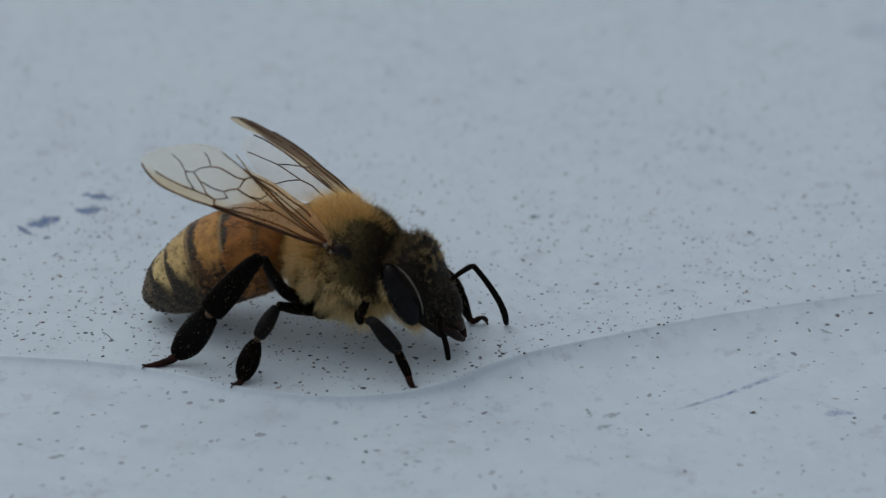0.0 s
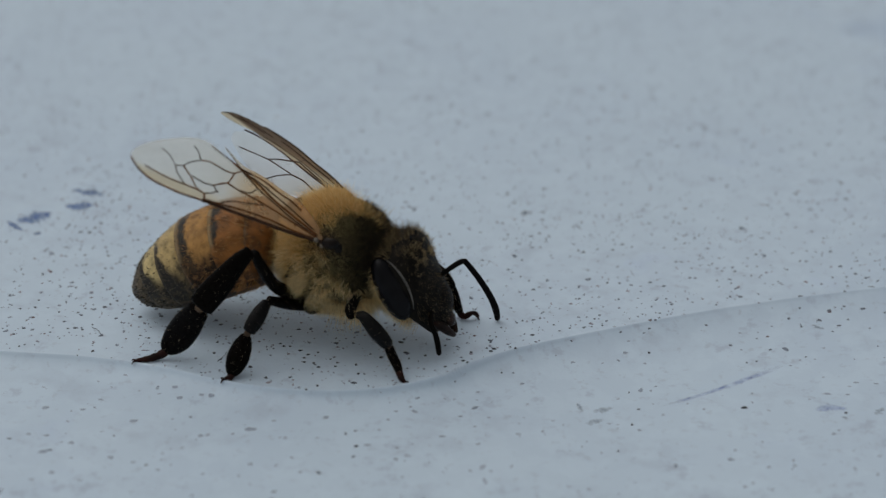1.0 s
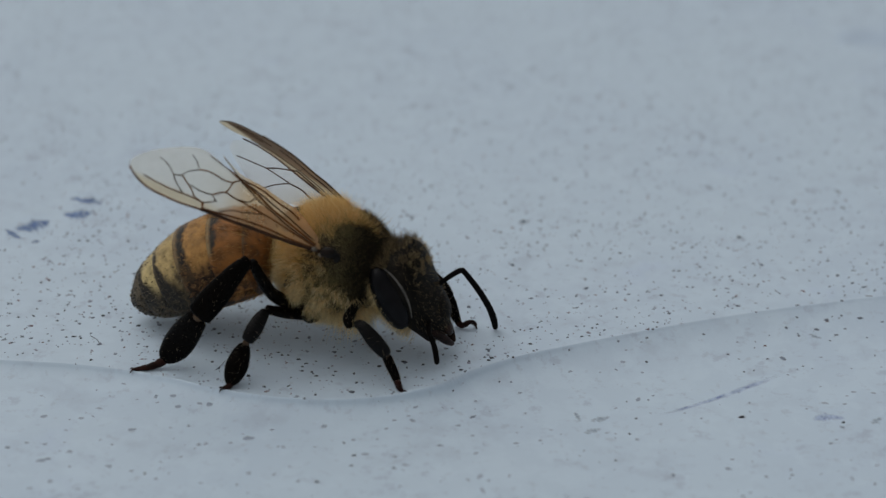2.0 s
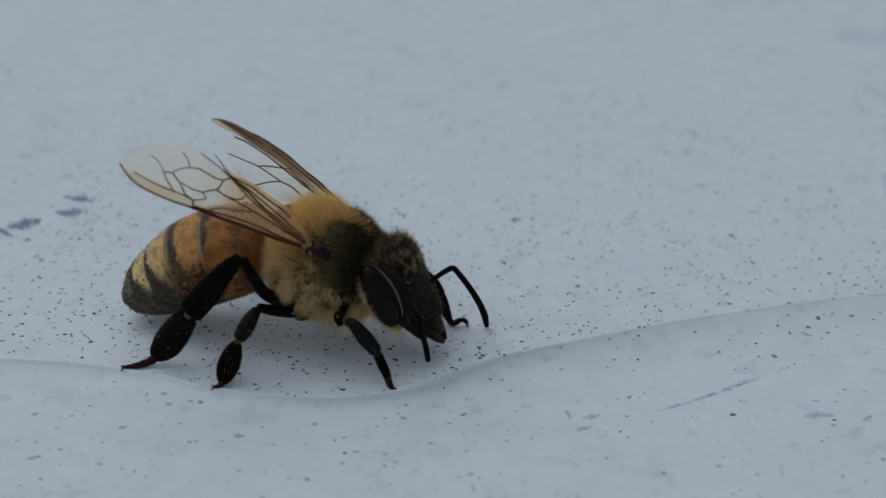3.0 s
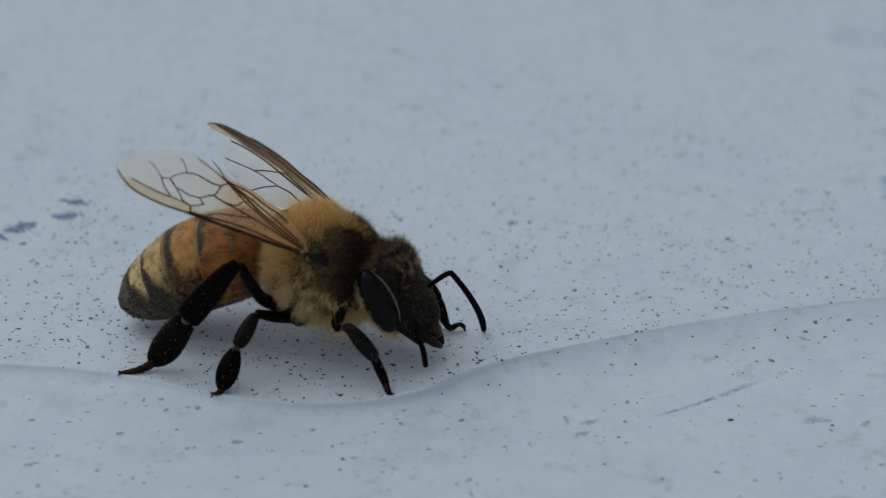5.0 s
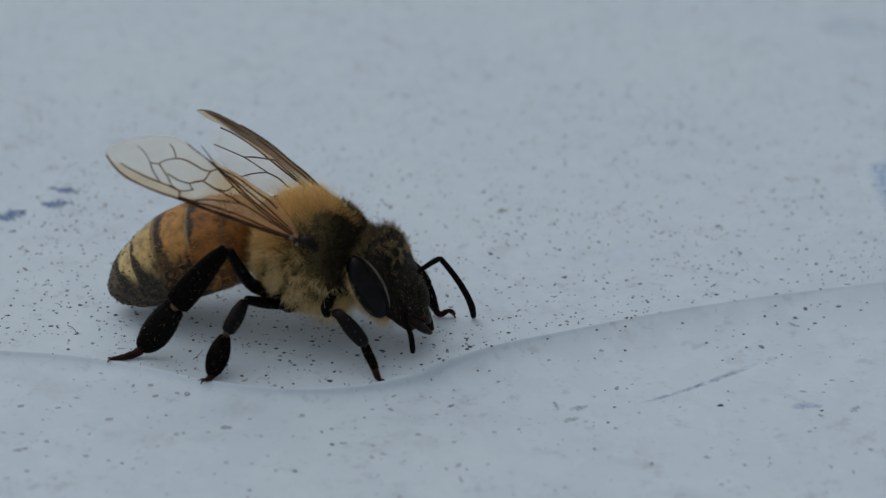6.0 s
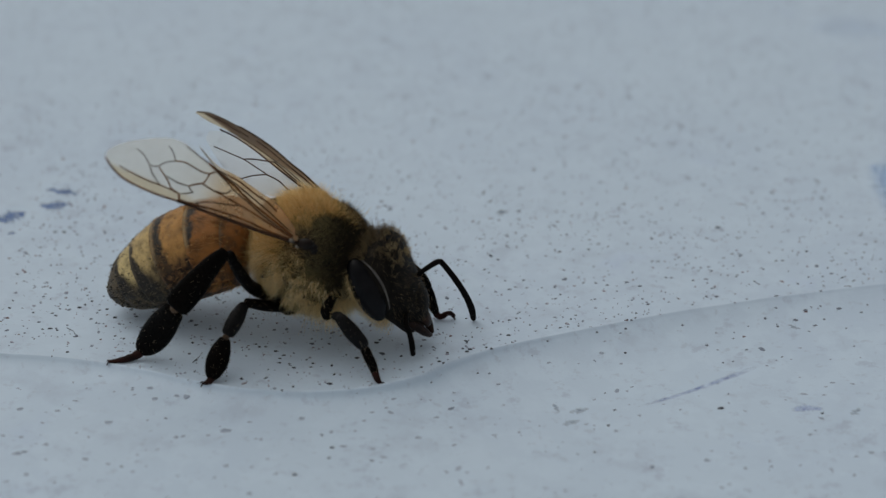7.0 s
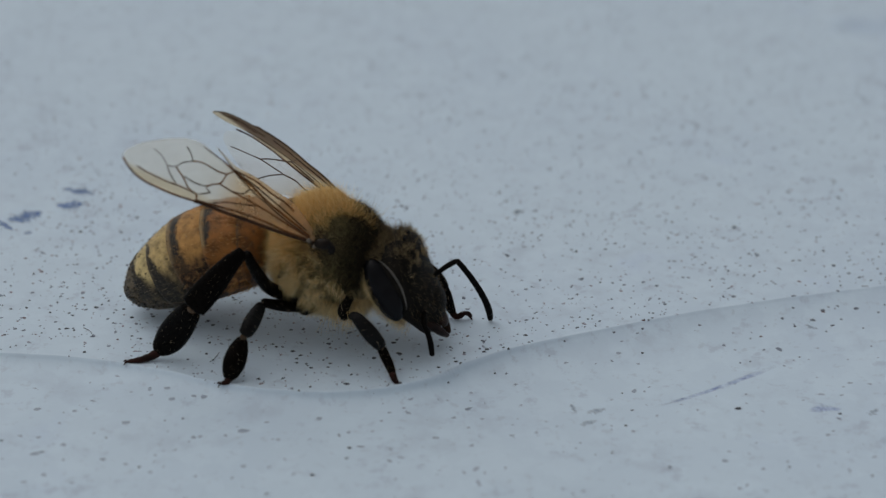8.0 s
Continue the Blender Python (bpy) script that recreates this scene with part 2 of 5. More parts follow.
GRAIN = grain_mat("dark_dust_grain", [(0.0, (0.06, 0.07, 0.092)), (0.25, (0.145, 0.168, 0.21)), (0.6, (0.28, 0.323, 0.39)),
                                       (0.85, (0.30, 0.315, 0.38)), (1.0, (0.27, 0.22, 0.235))])
GRAIN_SOFT = grain_mat("faint_dust_grain", [(0.0, (0.19, 0.225, 0.28)), (0.5, (0.31, 0.36, 0.43)), (1.0, (0.38, 0.44, 0.52))])
GRAIN_BLACK = chitin("black_grit", (0.016, 0.019, 0.027), (0.05, 0.056, 0.07), 0.5, 0.8)
GRAIN_GREY = chitin("dark_grey_dirt", (0.016, 0.019, 0.026), (0.06, 0.068, 0.085), 0.6, 0.85)
GRAIN_PALE = chitin("grey_dirt", (0.065, 0.078, 0.105), (0.18, 0.205, 0.25), 0.6, 0.85)
GRAIN_FAINT = chitin("faint_grey_dirt", (0.24, 0.285, 0.355), (0.37, 0.43, 0.51), 0.6, 0.85)
GRAIN_EDGE = chitin("mid_grey_dirt", (0.08, 0.095, 0.125), (0.19, 0.215, 0.26), 0.6, 0.85)
GRAIN_RED = chitin("red_brown_grit", (0.05, 0.021, 0.023), (0.13, 0.06, 0.062), 0.5, 0.8)


def ink_mat(name, a, b, cover, grain=3.2, lo=0.28, hi=0.58):
    """A film of paint or dirt that thins out towards its edges; v runs across it from -1 to 1."""
    m = Mat(name, 0.6, 0.3)
    sp = m.t.nodes.new("ShaderNodeSeparateXYZ")
    m.link(m.uv, sp.inputs[0])
    thin = m.step(m.math("SUBTRACT", 1.0, m.math("ABSOLUTE", sp.outputs["Y"])), 0.0, 0.75)
    thin = m.math("MULTIPLY", thin, m.step(m.math("PINGPONG", sp.outputs["X"], 0.5), 0.0, 0.16))
    m.color(m.ramp(m.noise(3.0, 4), [(0.3, a), (0.7, b)]))
    tr = m.t.nodes.new("ShaderNodeBsdfTransparent")
    mx = m.t.nodes.new("ShaderNodeMixShader")
    m.link(m.math("MULTIPLY", m.math("MULTIPLY", m.step(m.noise(grain, 5, 0.7), lo, hi), thin), cover), mx.inputs["Fac"])
    m.link(tr.outputs[0], mx.inputs[1])
    m.link(m.b.outputs[0], mx.inputs[2])
    m.link(mx.outputs[0], m.t.nodes["Material Output"].inputs["Surface"])
    return m.m


BLUE = ink_mat("blue_paint_mark", (0.085, 0.15, 0.34), (0.20, 0.30, 0.52), 0.85)
GREY_FAINT = ink_mat("faint_grey_dirt_smudge", (0.17, 0.20, 0.26), (0.28, 0.31, 0.37), 0.42)
BLUE_HAZE = ink_mat("pale_blue_paint_haze", (0.36, 0.53, 0.79), (0.44, 0.59, 0.80), 0.6)
BLUE_VEIL = ink_mat("pale_blue_paint_veil", (0.40, 0.53, 0.76), (0.46, 0.58, 0.78), 0.13)
BLUE_FAINT = ink_mat("faint_blue_paint_mark", (0.26, 0.35, 0.62), (0.40, 0.44, 0.70), 0.42)
BLUE_PEN = ink_mat("broken_blue_pen_ink", (0.24, 0.31, 0.55), (0.34, 0.39, 0.62), 0.5, 1.1, 0.3, 0.62)


# ---- mesh builders (in modelling units) ----
def crom(pts, sub):
    """A smooth curve through the rows of pts (any number of columns)."""
    p = np.array(pts, float)
    p = np.vstack([2 * p[0] - p[1], p, 2 * p[-1] - p[-2]])
    out = []
    for i in range(1, len(p) - 2):
        a, b, c, d = p[i - 1], p[i], p[i + 1], p[i + 2]
        for k in range(sub):
            t = k / sub
            out.append(0.5 * (2 * b + (c - a) * t + (2 * a - 5 * b + 4 * c - d) * t * t + (3 * b - a - 3 * c + d) * t ** 3))
    out.append(p[-2])
    return np.array(out)


def loft(rings, close=True):
    """Skin over rings of equal length; the ends are closed with a fan."""
    r = np.array(rings, float)
    m, n = r.shape[:2]
    v = r.reshape(-1, 3).tolist()
    f = [(i * n + j, i * n + (j + 1) % n, (i + 1) * n + (j + 1) % n, (i + 1) * n + j) for i in range(m - 1) for j in range(n)]
    if close:
        v += [r[0].mean(0).tolist(), r[-1].mean(0).tolist()]
        f += [(m * n, (j + 1) % n, j) for j in range(n)]
        f += [(m * n + 1, (m - 1) * n + j, (m - 1) * n + (j + 1) % n) for j in range(n)]
    return v, f


def tube(pts, side=(0, 0, 1), flat=1.0, n=12, sub=5, ends=True):
    """A limb along rows (x, y, z, half width). side: the way of its width; flat: thickness over width."""
    c = crom(pts, sub)
    p, r = c[:, :3], np.maximum(c[:, 3], 0.004)
    t = np.gradient(p, axis=0)
    t /= np.linalg.norm(t, axis=1)[:, None]
    if ends:   # rounded ends
        a = [(p[0] - t[0] * r[0] * k * flat, t[0], r[0] * w) for k, w in ((0.55, 0.3), (0.42, 0.7))]
        b = [(p[-1] + t[-1] * r[-1] * k * flat, t[-1], r[-1] * w) for k, w in ((0.42, 0.7), (0.55, 0.3))]
        p = np.vstack([[q[0] for q in a], p, [q[0] for q in b]])
        t = np.vstack([[q[1] for q in a], t, [q[1] for q in b]])
        r = np.concatenate([[q[2] for q in a], r, [q[2] for q in b]])
    s = np.array(side, float)
    w = s - (t @ s)[:, None] * t
    w /= np.linalg.norm(w, axis=1)[:, None]
    h = np.cross(t, w)
    an = np.linspace(0, 2 * math.pi, n, endpoint=False)
    rings = p[:, None] + r[:, None, None] * (w[:, None] * np.cos(an)[None, :, None] + flat * h[:, None] * np.sin(an)[None, :, None])
    return loft(rings)


def join(*geos):
    v, f = [], []
    for gv, gf in geos:
        k = len(v)
        v += list(gv)
        f += [tuple(i + k for i in q) for q in gf]
    return v, f


def ball(c, rx, ry, rz, n=20, m=14, rot=None):
    th = np.linspace(0.02, math.pi - 0.02, m)
    an = np.linspace(0, 2 * math.pi, n, endpoint=False)
    r = np.stack([np.sin(th)[:, None] * np.cos(an) * rx, np.sin(th)[:, None] * np.sin(an) * ry, -np.cos(th)[:, None] * np.ones(n) * rz], -1)
    v, f = loft(r)
    v = np.array(v)
    if rot is not None:
        v = v @ np.array(rot.to_3x3()).T
    return (v + np.array(c)).tolist(), f


ORIGIN = {}


def part(name, geo, material, parent=None, label="", origin=None, uv=None, kind="", smooth=True):
    """Links a mesh as one object; its vertices are given in the space of the whole thing."""
    v, f = geo
    o = np.array(origin if origin is not None else (0, 0, 0), float)
    me = bpy.data.meshes.new(name)
    me.from_pydata(((np.array(v) - o) * U).tolist(), [], f)
    me.materials.append(material)
    if smooth:
        me.shade_smooth()
    if uv is not None:
        lay = me.uv_layers.new(name="uv")
        idx = np.zeros(len(me.loops), dtype=np.int32)
        me.loops.foreach_get("vertex_index", idx)
        lay.data.foreach_set("uv", np.array(uv, float)[idx].ravel())
    ob = new(name, me)
    ORIGIN[ob.name] = o
    if parent:
        ob.parent = parent
        o = o - ORIGIN[parent.name]
    ob.location = Vector(o * U)
    return tagged(ob, label, kind=kind)


def normals(v, f):
    v = np.array(v, float)
    tri = np.array([(q[0], q[i], q[i + 1]) for q in f for i in range(1, len(q) - 1)])
    fn = np.cross(v[tri[:, 1]] - v[tri[:, 0]], v[tri[:, 2]] - v[tri[:, 0]])
    vn = np.zeros_like(v)
    for k in range(3):
        np.add.at(vn, tri[:, k], fn)
    vn /= np.linalg.norm(vn, axis=1)[:, None] + 1e-12
    return v, tri, fn, vn


def fur(geo, count, length, radius, lean=(0, 0, 0), wild=0.3, droop=(0, 0, 0), where=None, seed=1):
    """Tapered, bent strands that stand on a skin."""
    rng = np.random.default_rng(seed)
    v, tri, fn, vn = normals(*geo)
    area = np.linalg.norm(fn, axis=1)
    k = rng.choice(len(tri), count, p=area / area.sum())
    a, b = rng.random(count), rng.random(count)
    flip = a + b > 1
    a[flip], b[flip] = 1 - a[flip], 1 - b[flip]
    w = np.stack([1 - a - b, a, b], 1)[:, :, None]
    p = (v[tri[k]] * w).sum(1)
    nr = (vn[tri[k]] * w).sum(1)
    if where is not None:
        keep = rng.random(count) < where(p, nr)
        p, nr = p[keep], nr[keep]
    m = len(p)
    nr /= np.linalg.norm(nr, axis=1)[:, None] + 1e-9
    d = nr + np.array(lean) + wild * rng.normal(size=(m, 3))
    d /= np.linalg.norm(d, axis=1)[:, None]
    L = (length[0] + (length[1] - length[0]) * rng.random(m))[:, None]
    e = d + np.array(droop) + 0.35 * wild * rng.normal(size=(m, 3))
    e /= np.linalg.norm(e, axis=1)[:, None]
    base, mid, tip = p - nr * 0.03, p + d * L * 0.5, p + d * L * 0.5 + e * L * 0.5
    s = np.cross(d, rng.normal(size=(m, 3)))
    s /= np.linalg.norm(s, axis=1)[:, None]
    q = np.cross(d, s)
    rad = radius * (0.7 + 0.6 * rng.random(m))[:, None]
    ang = [0, 2 * math.pi / 3, 4 * math.pi / 3]
    vs = np.stack([base + rad * (s * math.cos(x) + q * math.sin(x)) for x in ang]
                  + [mid + 0.75 * rad * (s * math.cos(x) + q * math.sin(x)) for x in ang] + [tip], 1).reshape(-1, 3)
    pat = [(0, 1, 4, 3), (1, 2, 5, 4), (2, 0, 3, 5), (3, 4, 6), (4, 5, 6), (5, 3, 6)]
    fs = [tuple(i * 7 + j for j in t) for i in range(m) for t in pat]
    return vs, fs


# ---- the ground: a sheet of dull white paint with a soft step in it ----
CREASE = crom([(-40, -4.5), (-22, -6.6), (-14.2, -7.3), (-11.5, -7.65), (-9.0, -8.35), (-6.8, -9.25), (-4.3, -9.74), (-2.5, -9.64),
               (-1.5, -9.39), (-0.4, -8.9), (0.65, -8.0), (2.1, -7.05), (4.0, -6.2), (6.8, -5.1), (9.7, -4.15), (15, -2.8), (40, 3)], 8)


def height(x, y):
    """The sheet's height: flat behind the crease, a gentle fall in front of it."""
    x, y = np.asarray(x, float), np.asarray(y, float)
    d = np.interp(x, CREASE[:, 0], CREASE[:, 1]) - y
    near = np.exp(-(x / 30) ** 2 - (y / 40) ** 2)
    wide = np.clip((x - 0.5) / 5.0, 0, 1)
    past = 0.5 * (d + np.sqrt(d * d + (0.16 * wide) ** 2))      # the edge rounds off towards the right
    fall = -(0.46 + 0.27 * wide) * (1 - np.exp(-past / (0.34 + 0.56 * wide)))
    lip = 1.3 * (0.025 + 0.045 * np.exp(-((x + 2.5) / 5.5) ** 2) + 0.07 * np.exp(-((x + 0.2) / 1.4) ** 2)) * np.exp(-(d / 0.06) ** 2)
    wave = 0.05 * np.sin(0.31 * x + 0.8) * np.sin(0.23 * y + 0.4) * (np.abs(d) / (np.abs(d) + 4))
    return near * (fall + lip) + wave * near


def spread(lo, hi, step, far):
    core = np.arange(lo, hi + step / 2, step)
    out, s = [], step
    while sum(out) < far:
        s *= 1.35
        out.append(s)
    c = np.cumsum(out)
    return np.concatenate([lo - c[::-1], core, hi + c])


def make_ground():
    xs, ys = spread(-21, 21, 0.09, 60000), spread(-18, 30, 0.2, 60000)
    ys = np.concatenate([ys[ys < -11.05], np.arange(-11, -2.0, 0.03), ys[ys > -1.95]])
    gx, gy = np.meshgrid(xs, ys)
    v = np.stack([gx, gy, height(gx, gy)], -1).reshape(-1, 3)
    n = len(xs)
    i = np.arange(len(v)).reshape(len(ys), n)
    f = np.stack([i[:-1, :-1], i[:-1, 1:], i[1:, 1:], i[1:, :-1]], -1).reshape(-1, 4).tolist()
    return part("ground", (v, f), GROUND, None, "dull white painted surface with dust and a soft crease", kind="structure")


ground = make_ground()

# ---- the honey bee ----
BEE_AT, BEE_TURN = (-3.881, -5.879), -14.0
bee = new("honey_bee")
bee.matrix_world = pose(BEE_AT[0] * U, BEE_AT[1] * U, 0, 0, 0, BEE_TURN)
tagged(bee, "brown and black honey bee standing on white paint", "bee")
ORIGIN[bee.name] = np.zeros(3)


def make_thorax():
    prof = [(-1.6, 0.35, 2.85), (-1.46, 0.8, 2.85), (-1.15, 1.28, 2.86), (-0.7, 1.6, 2.9), (-0.1, 1.78, 2.95), (0.6, 1.75, 2.92),
            (1.15, 1.56, 2.86), (1.6, 1.2, 2.8), (1.88, 0.7, 2.74), (1.98, 0.2, 2.72)]
    c = crom(prof, 4)
    an = np.linspace(0, 2 * math.pi, 40, endpoint=False)
    rings = np.stack([np.repeat(c[:, :1], 40, 1), c[:, 1:2] * np.sin(an) * 1.0, c[:, 2:3] + c[:, 1:2] * np.cos(an) * 0.99], -1)
    geo = loft(rings[:, ::-1])
    thorax = part("thorax", geo, THORAX, bee, "dark thorax under dense golden fuzz")
    scut = ball((-1.05, 0, 4.25), 0.55, 0.85, 0.28)
    part("scutellum", scut, TEGULA, thorax)
    patchy = lambda p, k, lo, gain: np.array([np.clip(lo + gain * noise.noise(Vector(q) * k), 0.0, 3.0) for q in p])
    bald = lambda p: np.clip(patchy(p, 2.3, 2.2, 1.4) * np.exp(-((p[:, 0] - 1.25) / 1.4) ** 2 - ((np.abs(p[:, 1]) - 1.0) / 0.98) ** 2 - ((p[:, 2] - 3.65) / 1.22) ** 2), 0, 1)
    up = lambda p, n: np.clip(-0.05 + 1.3 * n[:, 2], 0, 1) * np.clip(2.0 - 1.2 * p[:, 0], 0.1, 1) * (1 - bald(p))
    disc = lambda p, n: bald(p) * np.clip(2.2 - 1.4 * p[:, 0], 0.04, 1)
    # hair next to the head is black to paint the shade of that gap
    nape = lambda p, n: np.clip(bald(p) * 1.3, 0, 1) * np.clip((p[:, 0] - 0.75) * 2.0, 0, 1)
    tuft = lambda p: np.clip(patchy(p, 2.8, 0.45, 4.4), 0.01, 1)
    down = lambda p, n: np.clip(1.0 - 1.3 * n[:, 2], 0, 1) * tuft(p) * (1 - bald(p))
    rim = lambda p, n: 0.6 * np.clip(0.25 + 1.3 * n[:, 2], 0, 1) * (1 - bald(p))
    collar = lambda p, n: np.clip((p[:, 0] - 0.75) * 2.5, 0, 1) * (1 - 0.9 * bald(p)) * np.clip(0.1 + 1.4 * n[:, 2], 0, 1) * np.clip(1.5 - 1.9 * np.abs(p[:, 1] - 0.2), 0, 1)
    root = lambda p: 1 - 0.97 * np.exp(-((p[:, 0] - 0.25) / 0.75) ** 2 - ((np.abs(p[:, 1]) - 1.45) / 0.5) ** 2 - ((p[:, 2] - 3.95) / 0.5) ** 2)
    for nm, lab, cnt, ln, rad, lean, wild, droop, wh, sd, mat in (
            ("back_hair", "golden brown fuzz", 100000, (0.16, 0.44), 0.0046, (-0.1, 0, 0.2), 0.5, (0, 0, 0.1), up, 11, HAIR_BACK),
            ("rim_hair", "long pale outer hairs", 46000, (0.34, 0.76), 0.0027, (-0.05, 0, 0.25), 0.45, (0, 0, 0.05), rim, 14, HAIR_BACK),
            ("collar_hair", "brown ruff behind the head", 22000, (0.3, 0.82), 0.0036, (0.5, 0, 0.4), 0.4, (0, 0, 0.1), collar, 16, HAIR_COLLAR),
            ("disc_hair", "short dark fuzz", 190000, (0.05, 0.11), 0.0034, (-0.8, 0, 0.1), 0.26, (0, 0, 0), disc, 13, HAIR_BLACK),
            ("nape_shade_hair", "short fuzz coloured black for the shade behind the head", 44000, (0.12, 0.3), 0.0055, (-0.1, 0, 0.1), 0.45, (0, 0, 0), nape, 17, NAPE_SHADE_AND_CRUMB),
            ("side_hair", "pale tan fuzz", 84000, (0.22, 0.52), 0.005, (-0.12, 0, -0.35), 0.42, (0, 0, -0.3), down, 12, HAIR_SIDE)):
        clear = lambda p, n, wh=wh: wh(p, n) * root(p)      # bare round the wing roots
        tagged(part(nm, fur(geo, cnt, ln, rad, lean, wild, droop, clear, sd), mat, thorax, lab), kind="stuff")
    low = lambda p, n: np.clip(-0.2 - n[:, 2], 0, 1) * np.clip((p[:, 0] - 0.1) * 1.2, 0, 1) * tuft(p)
    tagged(part("chest_hair", fur(geo, 14000, (0.5, 1.15), 0.0055, (0.05, -0.1, -0.5), 0.3, (0, 0, -0.35), low, 15), HAIR_SIDE, thorax,
                "long pale hair under the chest"), kind="stuff")
    return thorax


ABD = crom([(-1.55, 0, 2.9, 0.45), (-1.8, 0, 2.93, 0.95), (-2.3, 0, 2.95, 1.45), (-3.2, -0.05, 2.68, 1.60), (-4.2, -0.15, 2.21, 1.58),
            (-5.0, -0.22, 1.71, 1.38), (-5.7, -0.28, 1.28, 1.10), (-6.25, -0.32, 0.94, 0.74), (-6.6, -0.33, 0.76, 0.34), (-6.7, -0.33, 0.70, 0.05)], 10)


def make_abdomen():
    x, cen = ABD[:, 0], ABD[:, :3]
    tan = np.gradient(cen, axis=0)
    tan /= np.linalg.norm(tan, axis=1)[:, None]
    n = 44
    an = np.linspace(0, 2 * math.pi, n, endpoint=False)

    def segment(x0, x1, last):
        us = np.linspace(0, 1, 15)
        rings, uv = [], []
        rows = [(u, 0.0) for u in us]
        if not last:
            rows += [(1.0, -0.05), (0.93, -0.1)]      # the rear edge turns under
        for u, dr in rows:
            xx = x0 + (x1 - x0) * u
            at = np.array([np.interp(-xx, -x, cen[:, k]) for k in range(3)])
            tg = np.array([np.interp(-xx, -x, tan[:, k]) for k in range(3)])
            tg /= np.linalg.norm(tg)
            sd = np.cross(tg, (0, 0, 1))
            sd /= np.linalg.norm(sd)
            upw = np.cross(sd, tg)
            r = np.interp(-xx, -x, ABD[:, 3]) + dr + (0 if last else 0.03 * (u - 0.55))
            sag = np.where(np.cos(an) < 0, 0.9, 0.98)
            rings.append(at + r * (np.sin(an)[:, None] * sd + (sag * np.cos(an))[:, None] * upw))
            uv += [(min(u, 1.0), abs(((a + math.pi) % (2 * math.pi)) - math.pi) / math.pi) for a in an]
        v, f = loft(np.array(rings))
        uv += [(0, 0.5), (1, 0.5)]
        return (v, f), uv

    spans = [("tergite", -1.55, -2.42, SEG_FRONT), ("tergite", -2.3, -3.42, SEG_ORANGE), ("tergite", -3.3, -4.4, SEG_MID),
             ("tergite", -4.28, -5.22, SEG_TAN), ("tergite", -5.1, -5.92, SEG_PALE), ("tergite", -5.82, -6.7, SEG_TAIL)]
    words = ["orange-brown first ring", "orange-brown ring with a dark rear band", "tan-orange ring with a dark rear band",
             "tan ring with a black rear band", "pale ring with a broad black band", "grey-brown tail ring"]
    streak = lambda p, n: np.array([np.clip(0.3 + 4.0 * noise.noise(Vector((q[0] * 2.0, q[1] * 4.0, q[2] * 4.0))), 0.02, 1) for q in p])
    core = tube([(*r[:3], r[3] * 0.86) for r in ABD[4:-6:6]], (0, 1, 0), 0.94, 24, 3)
    abdomen = part("abdomen", core, THORAX, bee, "striped orange and black abdomen")
    for i, ((nm, a, b, mat), lab) in enumerate(zip(spans, words)):
        geo, uv = segment(a, b, i == len(spans) - 1)
        part(nm, geo, mat, abdomen, lab, uv=uv)
        hm, cnt, ln = ((HAIR_ORANGE, 14000, (0.2, 0.42)), (HAIR_ORANGE, 12000, (0.12, 0.26)), (HAIR_ORANGE, 6000, (0.08, 0.18)),
                       (HAIR_GREY, 2400, (0.07, 0.15)), (HAIR_GREY, 2200, (0.06, 0.13)), (HAIR_GREY, 2000, (0.05, 0.11)))[i]
        tagged(part("abdomen_hair", fur(geo, int(cnt * 0.9), (ln[0] * 0.8, ln[1] * 0.8), 0.0042, (-1.6, 0, -0.6), 0.22, (-0.2, 0, -0.1), streak if i < 3 else None, 30 + i), hm, abdomen,
                    "short downy hair"), kind="stuff")
        dots = fur(geo, 14, (0.02, 0.03), 0.010, wild=0.1, seed=60 + i)
        tagged(part("pollen", dots, POLLEN, abdomen, "scattered pale pollen grains"), kind="stuff")
        crumbs = fur(geo, (50, 40, 70, 130, 240, 420)[i], (0.02, 0.06), (0.024, 0.024, 0.026, 0.028, 0.031, 0.034)[i], (0, 0, 0), 0.5, seed=40 + i)
        tagged(part("dirt", crumbs, NAPE_SHADE_AND_CRUMB, abdomen, "dark crumbs of dirt"), kind="stuff")
    return abdomen


HEAD_AT = Vector((2.50, -0.08, 2.35))
HEAD_M = Matrix.Translation(HEAD_AT) @ pose(0, 0, 0, 0, 0, 1) @ pose(0, 0, 0, 0, -31, 0)
HEAD_R = np.array(HEAD_M.to_3x3())


def on_head(geo):
    v, f = geo
    return (np.array(v, float) @ HEAD_R.T + np.array(HEAD_AT)).tolist(), f


